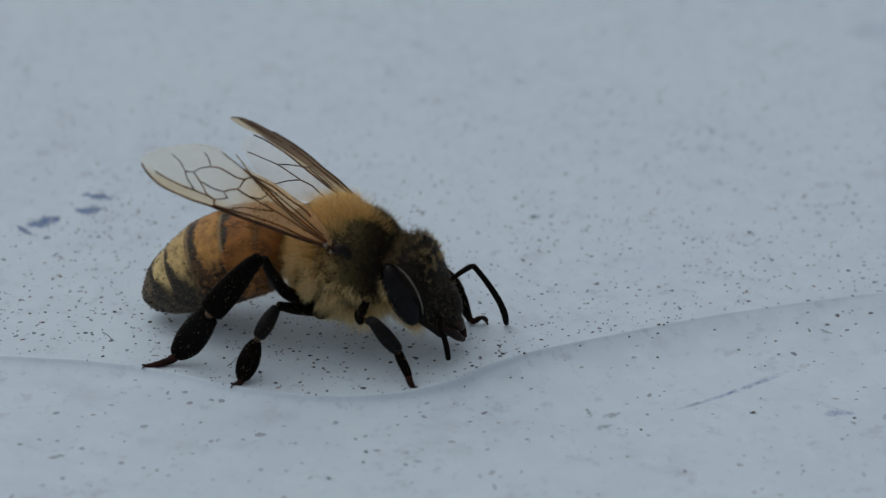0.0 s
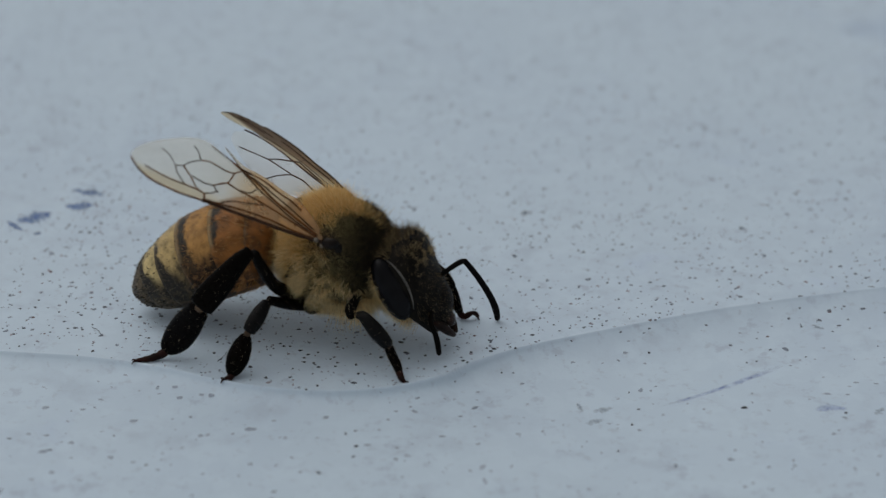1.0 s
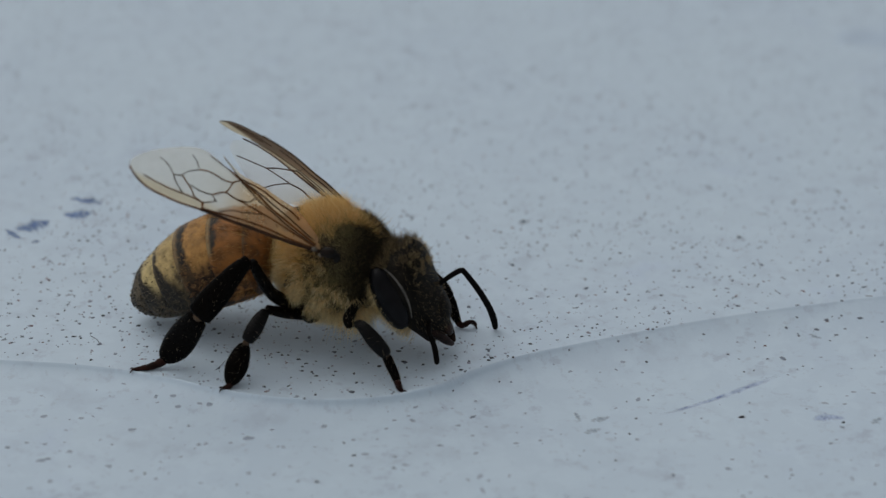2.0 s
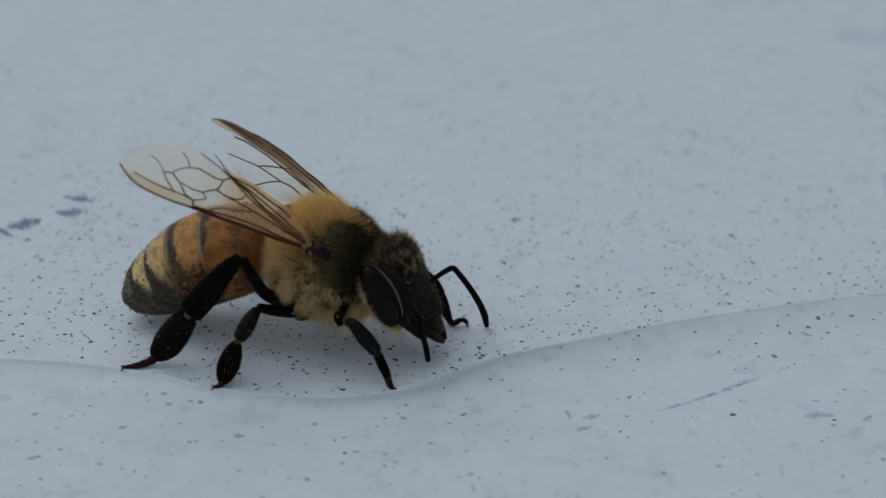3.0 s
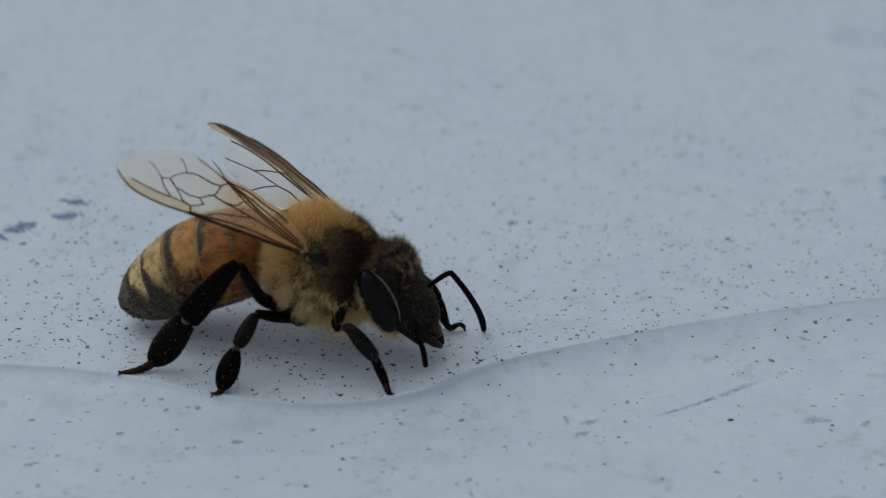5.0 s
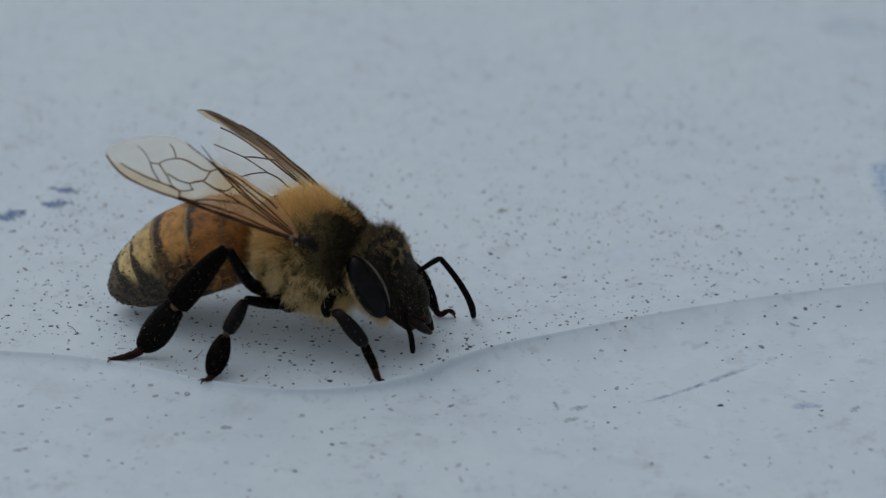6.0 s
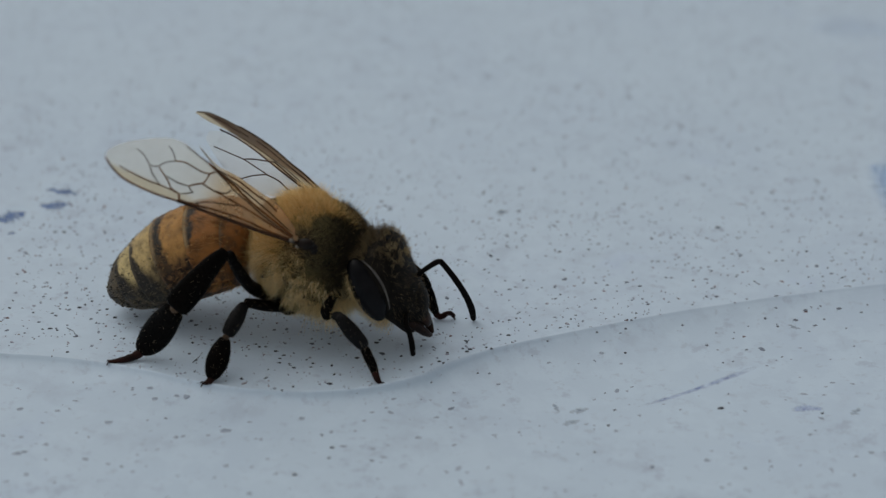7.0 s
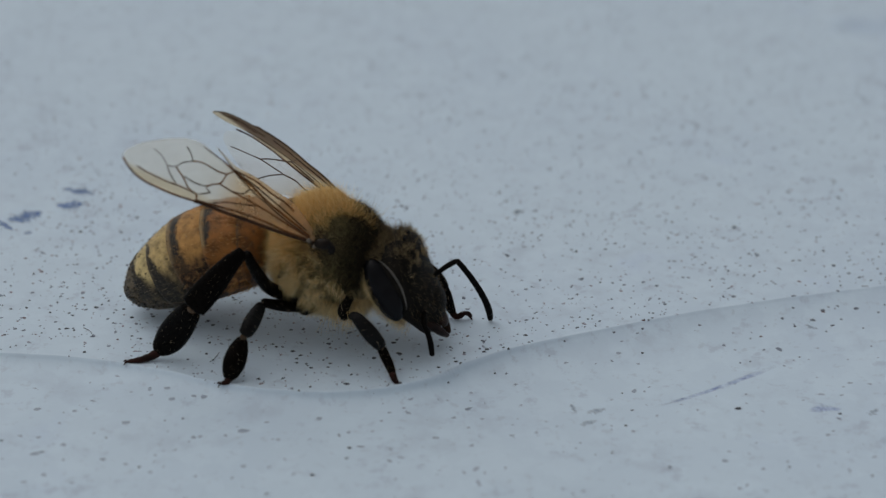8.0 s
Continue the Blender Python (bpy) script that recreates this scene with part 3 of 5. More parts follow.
def make_head():
    # rows: height, half width, depth to the front, depth to the back
    prof = crom([(1.40, 0.25, 0.3, 0.1), (1.35, 0.7, 0.74, 0.25), (1.18, 0.95, 1.0, 0.45), (0.88, 1.2, 1.14, 0.62), (0.4, 1.33, 1.10, 0.70),
                 (-0.2, 1.32, 0.98, 0.66), (-0.75, 1.12, 0.95, 0.52), (-1.25, 0.84, 0.90, 0.40), (-1.65, 0.58, 0.72, 0.34), (-1.95, 0.4, 0.52, 0.25),
                 (-2.08, 0.12, 0.25, 0.1)], 4)
    an = np.linspace(0, 2 * math.pi, 44, endpoint=False)
    cs, sn = np.cos(an), np.sin(an)
    rings = [np.stack([np.where(cs > 0, df, db) * np.sign(cs) * np.abs(cs) ** 0.85, w * np.sign(sn) * np.abs(sn) ** 0.9, np.full(44, z)], -1)
             for z, w, df, db in prof]
    local = loft(np.array(rings)[:, ::-1])
    geo = on_head(local)
    head = part("head", geo, HEAD, bee, "dark hairy head held low", origin=tuple(HEAD_AT))
    for s in (-1, 1):
        tilt = pose(0, 0, 0, 8 * s, 4, -14 * s)
        part("compound_eye", on_head(ball((-0.12, 1.16 * s, 0.26), 0.47, 0.43, 1.10, 28, 20, tilt)), EYE, head, "glossy black compound eye")
        ts = np.linspace(-0.75, 0.88, 14)
        cc = np.sqrt(1 - ts ** 2)
        rim = np.column_stack([0.47 * cc, s * 0.43 * (0.2 + 0.4 * np.clip(ts, 0, 1)) * cc, 1.12 * ts]) @ np.array(tilt.to_3x3()).T + np.array((0.0, 1.26 * s, 0.26))
        part("eye_rim", on_head(tube(np.column_stack([rim, 0.036 * np.sin(np.linspace(0.15, 2.9, 14)) + 0.004]), (1, 0, 0), 1.0, 8, 2)), RIM, head, "thin grey rim before the eye")
    for y, z in ((0.22, 1.22), (-0.22, 1.22), (0, 1.05)):
        part("ocellus", on_head(ball((0.96, y, z), 0.09, 0.09, 0.09, 12, 8)), EYE, head)
    clyp = ball((0.70, 0, -0.98), 0.28, 0.60, 0.62)
    part("clypeus", on_head(clyp), HEAD, head)
    part("labrum", on_head(ball((0.52, 0, -1.82), 0.15, 0.32, 0.3)), MANDIBLE, head, "brown upper lip")
    for s in (-1, 1):
        jaw = tube([(0.2, 0.54 * s, -1.5, 0.16), (0.32, 0.44 * s, -1.85, 0.17), (0.36, 0.27 * s, -2.18, 0.15), (0.38, 0.1 * s, -2.42, 0.09)],
                   (1, 0, 0), 0.7)
        part("mandible", on_head(jaw), MANDIBLE, head, "dark red-brown mandible")
    # hair: tufts over the crown, short down on the face, a pale fringe behind the eyes
    lump = lambda p: np.array([np.clip(0.15 + 5.5 * noise.noise(Vector(q) * 3.5), 0.0, 1) for q in p])
    crown = lambda p, n: np.clip((p[:, 2] - 0.45) * 1.3, 0, 1) * (np.abs(p[:, 1]) < 1.0) * np.clip(1.1 - 1.3 * n[:, 0], 0.12, 1) * (0.12 + 0.88 * lump(p))
    face = lambda p, n: (n[:, 0] > 0.05) * (np.abs(p[:, 1]) < 1.15) * 0.5
    brow = lambda p, n: (n[:, 0] > 0.0) * (np.abs(p[:, 1]) < 1.0) * np.clip((p[:, 2] - 0.05) * 1.8, 0, 0.95) * np.clip(1.6 - p[:, 2], 0.15, 1) * lump(p)
    down = lambda p, n: (n[:, 0] > 0.0) * (np.abs(p[:, 1]) < 0.8) * np.clip(0.2 - p[:, 2], 0, 0.7) * lump(p + 7.0)
    rear = lambda p, n: (p[:, 0] < -0.22) * np.clip(0.9 - p[:, 2] * 0.4, 0, 1) * np.clip((p[:, 2] + 1.5) * 1.6, 0, 1)
    for seed, cnt, ln, rad, lean, wh, mat, nm in (
            (51, 30000, (0.14, 0.42), 0.0042, (-0.1, 0, 0.35), crown, HAIR_DARK, "crown_hair"),
            (52, 4500, (0.08, 0.18), 0.004, (0.1, 0, -0.5), face, HAIR_DARK, "face_hair"),
            (54, 30000, (0.08, 0.2), 0.0036, (0.0, 0, 0.3), brow, HAIR_BROW, "brow_hair"),
            (55, 3500, (0.05, 0.13), 0.005, (0.0, 0, -0.7), down, HAIR_GREY, "clypeus_down"),
            (53, 9000, (0.25, 0.52), 0.005, (0.1, 0, -0.1), rear, HAIR_SIDE, "cheek_hair"),
            (56, 20000, (0.28, 0.58), 0.0042, (-0.25, -0.7, -0.45), lambda p, n: rear(p, n) * (p[:, 1] < -0.5), HAIR_SIDE, "cheek_hair"),
            (57, 20000, (0.28, 0.58), 0.0042, (-0.25, 0.7, -0.45), lambda p, n: rear(p, n) * (p[:, 1] > 0.5), HAIR_SIDE, "cheek_hair")):
        vs, fs = fur(local, cnt, ln, rad, lean, 0.3, (0, 0, 0), wh, seed)
        tagged(part(nm, on_head((vs, fs)), mat, head), kind="stuff")
    specks = fur(local, 130, (0.02, 0.04), 0.02, wild=0.3, where=lambda p, n: (n[:, 0] > 0.1) * (p[:, 2] < 0.9) * 0.6, seed=58)
    tagged(part("pollen", on_head(specks), POLLEN, head, "scattered pale pollen grains"), kind="stuff")
    return head


def beads(rows, n, side=(0, 0, 1)):
    """A jointed feeler: n short swollen pieces along a curve."""
    c = crom(rows, 24)
    s = np.concatenate([[0], np.cumsum(np.linalg.norm(np.diff(c[:, :3], axis=0), axis=1))])
    out = []
    for i in range(n):
        a, b = s[-1] * i / n, s[-1] * (i + 0.985) / n
        q = np.linspace(a, b, 4)
        p = np.stack([np.interp(q, s, c[:, k]) for k in range(4)], 1)
        p[:, 3] *= (0.96, 1.01, 1.02, 0.97)
        out.append(tube(p, side, 1.0, 10, 2))
    return out


def make_antenna(rows_scape, rows_flagellum):
    base = rows_scape[0][:3]
    scape = tube(rows_scape, (0, 0, 1), 1.0, 12)
    ant = part("antenna", join(scape, ball(base, 0.12, 0.12, 0.12, 12, 8)), ANTENNA, bee, "black elbowed antenna", origin=base)
    for g in beads(rows_flagellum, 11):
        part("flagellum_joint", g, ANTENNA, ant)
    return ant


def make_leg(name, label, coxa, femur, tibia, basi, tarsus, side, flat=0.55, fringe=HAIR_GREY, seed=70, plate=None):
    base = coxa[0][:3]
    leg = part(name, tube(coxa, (0, 0, 1), 0.9), LEG, bee, label, origin=base)
    part("femur", tube(femur, side, 0.75, 14), LEG, leg)
    tib = tube(tibia, side, flat, 16)
    part("tibia", tib, plate or LEG, leg)
    bas = tube(basi, side, flat, 16)
    part("basitarsus", bas, LEG, leg)
    gap = (np.array(tibia[-1]) + np.array(basi[0])) / 2
    part("joint", ball(gap[:3], *(3 * [gap[3] * (flat + 0.02)]), 14, 10), JOINT, leg, "pale brown joint skin")
    for i in range(len(tarsus) - 1):
        a, b = np.array(tarsus[i]), np.array(tarsus[i + 1])
        mid = (a + b) / 2
        mid[3] *= 1.04
        b2 = b.copy()
        b2[3] *= 0.95
        part("tarsal_joint", tube([tuple(a * (1, 1, 1, 0.92)), tuple(mid), tuple(b2)], side, 0.8, 10), TARSUS, leg, "red-brown tarsal joint")
    end, back = np.array(tarsus[-1][:3]), np.array(tarsus[-2][:3])
    d = (end - back) / np.linalg.norm(end - back)
    sd = np.cross(d, (0, 0, 1))
    sd /= np.linalg.norm(sd)
    for s in (-1, 1):
        c = [(*end, 0.035), (*(end + d * 0.09 + sd * s * 0.07 + (0, 0, 0.02)), 0.028), (*(end + d * 0.15 + sd * s * 0.12 - (0, 0, end[2] - 0.015)), 0.01)]
        part("claw", tube(c, (0, 0, 1), 1.0, 8), TARSUS, leg)
    hairs = join(fur(tib, 70, (0.06, 0.2), 0.0042, (-0.2, -0.1, -0.5), 0.35, seed=seed), fur(bas, 100, (0.06, 0.14), 0.0045, (-0.2, -0.1, -0.5), 0.35, seed=seed + 1),
                 fur(tube(femur, side, 0.75, 14), 80, (0.06, 0.2), 0.0045, (-0.1, 0, -0.4), 0.35, seed=seed + 2))
    dots = join(fur(tib, 4, (0.02, 0.03), 0.008, wild=0.1, seed=seed + 3), fur(bas, 16, (0.02, 0.03), 0.009, wild=0.1, seed=seed + 4))
    tagged(part("pollen", dots, POLLEN, leg, "scattered pale pollen grains"), kind="stuff")
    tagged(part("leg_hair", hairs, fringe, leg, "fine brown bristles"), kind="stuff")
    return leg


def wing_frame(base, tip, turn):
    base, tip = Vector(base), Vector(tip)
    s = (tip - base).normalized()
    a = s.cross(Vector((0, 0, 1))).normalized()
    b = a.cross(s)
    c = a * math.cos(radians(turn)) + b * math.sin(radians(turn))
    return np.array(base), np.array(s), np.array(c), np.array(s.cross(c)), (tip - base).length


# A forewing, along the span and across the chord
FORE_EDGE = [(0.1, -0.12), (1.08, -0.24), (2.08, -0.29), (3.05, -0.35), (3.84, -0.39), (4.25, -0.42), (4.97, -0.47), (5.57, -0.48), (5.96, -0.44), (6.35, -0.30), (6.62, -0.16), (6.80, 0.0)]
FORE_REAR = [(6.85, 0.13), (6.74, 0.34), (6.33, 0.73), (5.52, 1.21), (4.99, 1.42), (4.56, 1.46), (4.21, 1.37), (3.84, 1.22), (3.33, 1.05), (2.58, 0.80), (2.04, 0.60), (1.47, 0.40), (0.9, 0.26), (0.1, 0.1)]
FORE_VEINS = [
    ([(0.1, -0.1), (1.08, -0.22), (2.08, -0.28), (3.05, -0.34), (3.84, -0.38), (4.25, -0.41)], 0.058),
    ([(4.22, -0.41), (4.97, -0.46), (5.57, -0.47), (5.96, -0.43), (6.35, -0.29), (6.62, -0.15), (6.8, 0.0)], 0.036),
    ([(0.2, -0.08), (1.11, -0.13), (1.93, -0.11), (2.92, -0.17), (3.68, -0.29), (4.21, -0.35)], 0.034),
    ([(4.19, -0.4), (4.25, -0.16)], 0.036),
    ([(4.25, -0.16), (4.03, -0.05), (3.84, 0.07)], 0.022),
    ([(6.29, -0.06), (5.77, -0.13), (5.33, -0.17), (4.93, -0.14), (4.55, -0.13), (4.25, -0.16)], 0.026),
    ([(4.25, -0.16), (4.53, -0.08), (4.7, 0.07), (4.95, 0.25), (5.15, 0.4)], 0.027),
    ([(5.41, 0.33), (5.25, 0.36), (5.15, 0.4), (4.96, 0.61), (4.67, 0.78)], 0.020),
    ([(5.41, 0.33), (5.27, 0.12), (5.03, -0.07), (4.93, -0.14)], 0.023),
    ([(5.41, 0.33), (5.66, 0.52), (5.98, 0.63)], 0.017),
    ([(4.67, 0.78), (4.83, 1.02), (5.02, 1.13)], 0.020),
    ([(4.67, 0.78), (4.4, 0.85), (4.1, 0.82), (3.78, 0.79), (3.49, 0.84)], 0.026),
    ([(3.3, 1.0), (3.49, 0.84), (3.6, 0.5), (3.83, 0.35), (4.03, 0.2)], 0.027),
    ([(4.03, 0.2), (4.4, 0.16), (4.79, 0.2)], 0.023),
    ([(4.03, 0.2), (3.93, 0.11), (3.84, 0.07)], 0.020),
    ([(3.63, 0.45), (3.21, 0.37), (2.58, 0.33), (2.26, 0.29), (1.64, 0.2), (0.98, 0.09), (0.3, -0.03)], 0.028),
    ([(3.21, 0.37), (2.85, 0.44), (2.66, 0.64)], 0.023),
    ([(3.62, 1.14), (3.33, 1.04), (2.58, 0.79), (2.22, 0.64), (1.61, 0.43), (0.93, 0.24), (0.3, 0.05)], 0.036),
    ([(4.44, 1.38), (3.91, 1.23), (3.62, 1.14)], 0.019),
    ([(3.23, 0.98), (2.58, 0.66), (2.01, 0.48), (1.48, 0.29), (0.7, 0.09), (0.3, 0.0)], 0.025),
    ([(3.65, -0.23), (3.26, -0.02), (2.89, 0.08), (2.3, 0.26)], 0.022),
]
HIND_EDGE = [(0.2, 0.05), (0.9, 0.2), (1.6, 0.4), (2.3, 0.64), (3.1, 0.94), (3.54, 1.22), (3.95, 1.52)]
HIND_REAR = [(4.02, 1.62), (3.74, 1.46), (3.3, 1.24), (2.59, 1.18), (1.84, 1.02), (1.2, 0.92), (0.72, 0.68), (0.2, 0.32)]
HIND_VEINS = [
    ([(3.95, 1.55), (3.76, 1.42), (3.54, 1.24), (3.3, 1.1)], 0.016),
    ([(3.3, 1.1), (2.57, 1.05), (1.89, 0.88), (1.4, 0.79), (1.01, 0.63)], 0.029),
    ([(3.1, 1.04), (2.4, 0.86), (1.6, 0.62), (0.9, 0.38), (0.3, 0.16)], 0.024),
]

# the far forewing, seen along its edge: the upper margin, then the lower one
FAR_EDGE = [(0.1, -0.02), (0.84, -0.14), (1.34, -0.26), (2.31, -0.64), (3.11, -0.81), (4.18, -1.13), (5.04, -1.19), (5.75, -1.08), (6.37, -0.86), (6.73, -0.50), (6.72, 0.07)]
FAR_REAR = [(6.60, 0.32), (6.32, 0.34), (5.92, 0.30), (5.62, 0.12), (5.08, -0.03), (4.03, 0.11), (3.22, 0.28), (2.27, 0.47), (1.53, 0.59), (0.84, 0.5), (0.1, 0.2)]
FAR_VEINS = [
    ([(0.84, -0.14), (1.34, -0.26), (2.31, -0.64), (3.11, -0.81), (4.18, -1.13), (5.04, -1.19), (5.75, -1.08)], 0.05),
    ([(0.86, 0.02), (1.24, -0.01), (2.08, -0.27), (2.87, -0.44), (3.89, -0.70), (4.70, -0.81)], 0.04),
    ([(5.70, -1.02), (6.32, -0.81), (6.68, -0.45), (6.67, 0.13)], 0.03),
    ([(0.84, 0.65), (1.53, 0.59), (2.27, 0.47), (3.22, 0.28), (4.03, 0.11), (4.94, 0.13), (5.38, 0.38)], 0.03),
    ([(1.05, 0.46), (1.84, 0.20), (2.83, -0.06), (3.58, -0.14), (4.42, -0.19), (5.36, -0.04)], 0.022),
    ([(3.18, -0.04), (3.30, -0.39), (3.45, -0.65)], 0.02),
    ([(6.39, -0.43), (5.77, -0.65), (4.96, -0.65)], 0.03),
    ([(6.55, -0.16), (5.98, -0.43), (5.22, -0.49)], 0.03),
]

# the spread hindwing of the far side
SPREAD_EDGE = [(0.0, 0.1), (0.76, 0.34), (1.66, 0.35), (2.39, 0.31), (3.06, 0.34), (3.66, 0.43), (4.08, 0.64)]
SPREAD_REAR = [(4.2, 0.86), (4.04, 1.1), (3.74, 1.26), (3.2, 1.46), (2.71, 1.6), (2.0, 1.82), (1.4, 1.55), (0.6, 0.95), (0.0, 0.35)]
SPREAD_VEINS = [
    ([(2.2, 0.3), (1.46, 0.38), (0.84, 0.40), (0.1, 0.16)], 0.030),
    ([(3.61, 1.21), (3.11, 1.02), (2.74, 0.93), (2.23, 0.89), (1.92, 0.85)], 0.026),
    ([(2.74, 0.93), (2.52, 0.64), (2.2, 0.3)], 0.030),
    ([(2.15, 1.55), (2.04, 1.2), (1.88, 0.86)], 0.026),
    ([(1.88, 0.86), (1.5, 0.78), (0.94, 0.82), (0.3, 0.5)], 0.030),
]


def make_wing(name, label, frm, edge, rear, veins, stretch=1.0, lift=0.0, arch=0.0, skin=None, fine=1.0, thick=None, ripple=1.0):
    o, s, c, nrm, length = frm
    if nrm[2] < 0:
        nrm = -nrm
    k = length / 6.86 * stretch
    top, low = crom(edge, 6), crom(rear[::-1], 6)

    def warp(q, dz=0.0):
        q = np.atleast_2d(np.array(q, float))
        u = q[:, 0] / 6.86
        z = lift + ripple * (0.22 * np.sin(math.pi * np.clip(q[:, 1] / 1.9, 0, 1)) * u * 0.6 - 0.16 * u * u + 0.03 * np.sin(q[:, 0] * 4.0 + q[:, 1] * 5.0) * u) + dz
        z = z + arch * np.sin(math.pi * np.clip(u, 0, 1))
        return o + k * (q[:, :1] * s + q[:, 1:2] * c + z[:, None] * nrm)

    us = np.linspace(0.0, 1.0, 56)
    al = lambda cu, t: np.stack([np.interp(t, np.linspace(0, 1, len(cu)), cu[:, j]) for j in range(2)], -1)
    a, b = al(top, us), al(low, us)
    m = 16
    grid = a[:, None] + (b - a)[:, None] * np.linspace(0, 1, m)[None, :, None]
    flat = grid.reshape(-1, 2)
    th = 0.006
    v = np.vstack([warp(flat, th), warp(flat, -th)])
    n = len(flat)
    i = np.arange(n).reshape(len(us), m)
    quads = np.stack([i[:-1, :-1], i[1:, :-1], i[1:, 1:], i[:-1, 1:]], -1).reshape(-1, 4)
    f = quads.tolist() + (quads[:, ::-1] + n).tolist()
    rim = np.concatenate([i[:, 0], i[-1, 1:], i[-2::-1, -1], i[0, -2:0:-1]])
    f += [(int(p), int(q), int(q) + n, int(p) + n) for p, q in zip(rim, np.roll(rim, -1))]
    uv = np.vstack([flat, flat]) / 6.86
    wing = part(name, (v.tolist(), f), skin or MEMBRANE, bee, label, origin=tuple(o), uv=uv)
    for row, w in veins:
        cu = crom(row, 5)
        p = warp(cu)
        taper = np.interp(cu[:, 0], (0, 6.8), (1.15, 0.85))
        part("vein", tube(np.column_stack([p, taper * w * fine]), tuple(nrm), 0.9, 7, 1), VEIN_EDGE if w > 0.055 else (thick or VEIN) if w > 0.025 else VEIN_THIN, wing)
    return wing


thorax = make_thorax()
abdomen = make_abdomen()
part("petiole", tube([(-1.95, 0, 2.85, 0.55), (-1.7, 0, 2.85, 0.38), (-1.45, 0, 2.85, 0.6)], (0, 0, 1), 1.0), THORAX, bee)
head = make_head()
part("neck", tube([(1.5, 0, 2.72, 0.7), (1.95, 0, 2.62, 0.5), (2.4, -0.02, 2.5, 0.55)], (0, 0, 1), 1.0), THORAX, bee)

antenna_near = make_antenna([(3.36, -0.35, 2.2, 0.07), (3.45, -0.62, 1.85, 0.075), (3.5, -0.95, 1.55, 0.08), (3.56, -1.18, 1.4, 0.085)],
                            [(3.58, -1.2, 1.36, 0.085), (3.69, -1.16, 1.05, 0.09), (3.75, -1.1, 0.72, 0.095), (3.77, -1.05, 0.45, 0.095), (3.78, -1.0, 0.22, 0.085)])
make_antenna([(3.42, 0.15, 2.3, 0.07), (3.68, 0.35, 2.5, 0.08), (3.88, 0.75, 2.54, 0.09), (4.05, 1.06, 2.54, 0.09)],
             [(4.09, 1.1, 2.54, 0.09), (4.25, 1.2, 2.28, 0.095), (4.57, 1.4, 1.69, 0.1), (4.86, 1.6, 1.02, 0.11), (5.0, 1.75, 0.5, 0.115), (5.03, 1.88, 0.08, 0.09)])

hind_leg = make_leg(
    "hind_leg", "black hind leg with a broad pollen basket",
    [(-0.6, -0.6, 1.95, 0.42), (-0.75, -0.95, 1.95, 0.38), (-0.86, -1.2, 2.02, 0.3)],
    [(-0.9, -1.2, 1.88, 0.24), (-1.32, -1.8, 2.4, 0.27), (-1.55, -2.3, 3.2, 0.26), (-1.77, -2.55, 3.95, 0.19)],
    [(-1.88, -2.6, 4.03, 0.2), (-2.26, -2.8, 3.64, 0.31), (-2.78, -3.05, 2.98, 0.42), (-3.16, -3.2, 2.5, 0.44), (-3.34, -3.3, 2.26, 0.41)],
    [(-3.42, -3.26, 2.1, 0.36), (-3.88, -3.1, 1.42, 0.49), (-4.28, -3.02, 0.84, 0.49), (-4.58, -3.05, 0.46, 0.35), (-4.69, -3.1, 0.32, 0.22)],
    [(-4.7, -3.1, 0.28, 0.15), (-4.91, -3.2, 0.16, 0.13), (-5.14, -3.36, 0.12, 0.11), (-5.38, -3.43, 0.08, 0.08), (-5.56, -3.5, 0.06, 0.06)],
    (0.69, -0.19, -0.65), 0.42, seed=70)
middle_leg = make_leg(
    "middle_leg", "black middle leg planted on the paint",
    [(-0.1, -0.7, 1.6, 0.4), (-0.25, -1.0, 1.55, 0.36), (-0.4, -1.3, 1.56, 0.3)],
    [(-0.45, -1.3, 1.57, 0.22), (-0.99, -1.8, 1.83, 0.23), (-1.4, -2.22, 2.1, 0.18)],
    [(-1.47, -2.3, 2.07, 0.16), (-1.58, -2.6, 1.87, 0.24), (-1.69, -2.9, 1.64, 0.26), (-1.81, -3.1, 1.42, 0.21)],
    [(-1.89, -3.14, 1.24, 0.18), (-1.98, -3.27, 0.95, 0.31), (-2.07, -3.5, 0.61, 0.36), (-2.15, -3.7, 0.32, 0.28), (-2.2, -3.78, 0.17, 0.18)],
    [(-2.2, -3.8, 0.15, 0.12), (-2.2, -3.86, 0.11, 0.12), (-2.27, -3.92, 0.08, 0.09), (-2.36, -3.96, 0.06, 0.06)],
    (0.9, 0.0, -0.43), 0.6, seed=80, plate=LEG_SHEEN)
front_leg = make_leg(
    "front_leg", "black front leg with a red-brown foot",
    [(1.3, -0.6, 2.1, 0.36), (1.36, -0.95, 2.18, 0.28), (1.36, -1.25, 2.24, 0.2)],
    [(1.3, -1.3, 2.26, 0.17), (1.2, -1.7, 2.18, 0.19), (1.14, -1.95, 1.98, 0.19), (1.26, -2.1, 1.84, 0.16)],
    [(1.42, -2.12, 1.93, 0.13), (1.59, -2.16, 1.95, 0.17), (1.83, -2.25, 1.79, 0.22), (2.12, -2.33, 1.51, 0.255), (2.38, -2.3, 1.18, 0.22), (2.45, -2.27, 1.05, 0.18)],
    [(2.48, -2.28, 0.98, 0.15), (2.6, -2.34, 0.75, 0.16), (2.75, -2.4, 0.48, 0.15), (2.86, -2.5, 0.31, 0.13)],
    [(2.86, -2.5, 0.29, 0.12), (2.93, -2.58, 0.18, 0.11), (2.99, -2.64, 0.1, 0.1), (3.08, -2.68, 0.06, 0.06)],
    (0.61, 0.49, 0.62), 0.6, seed=90, plate=LEG_SHEEN)
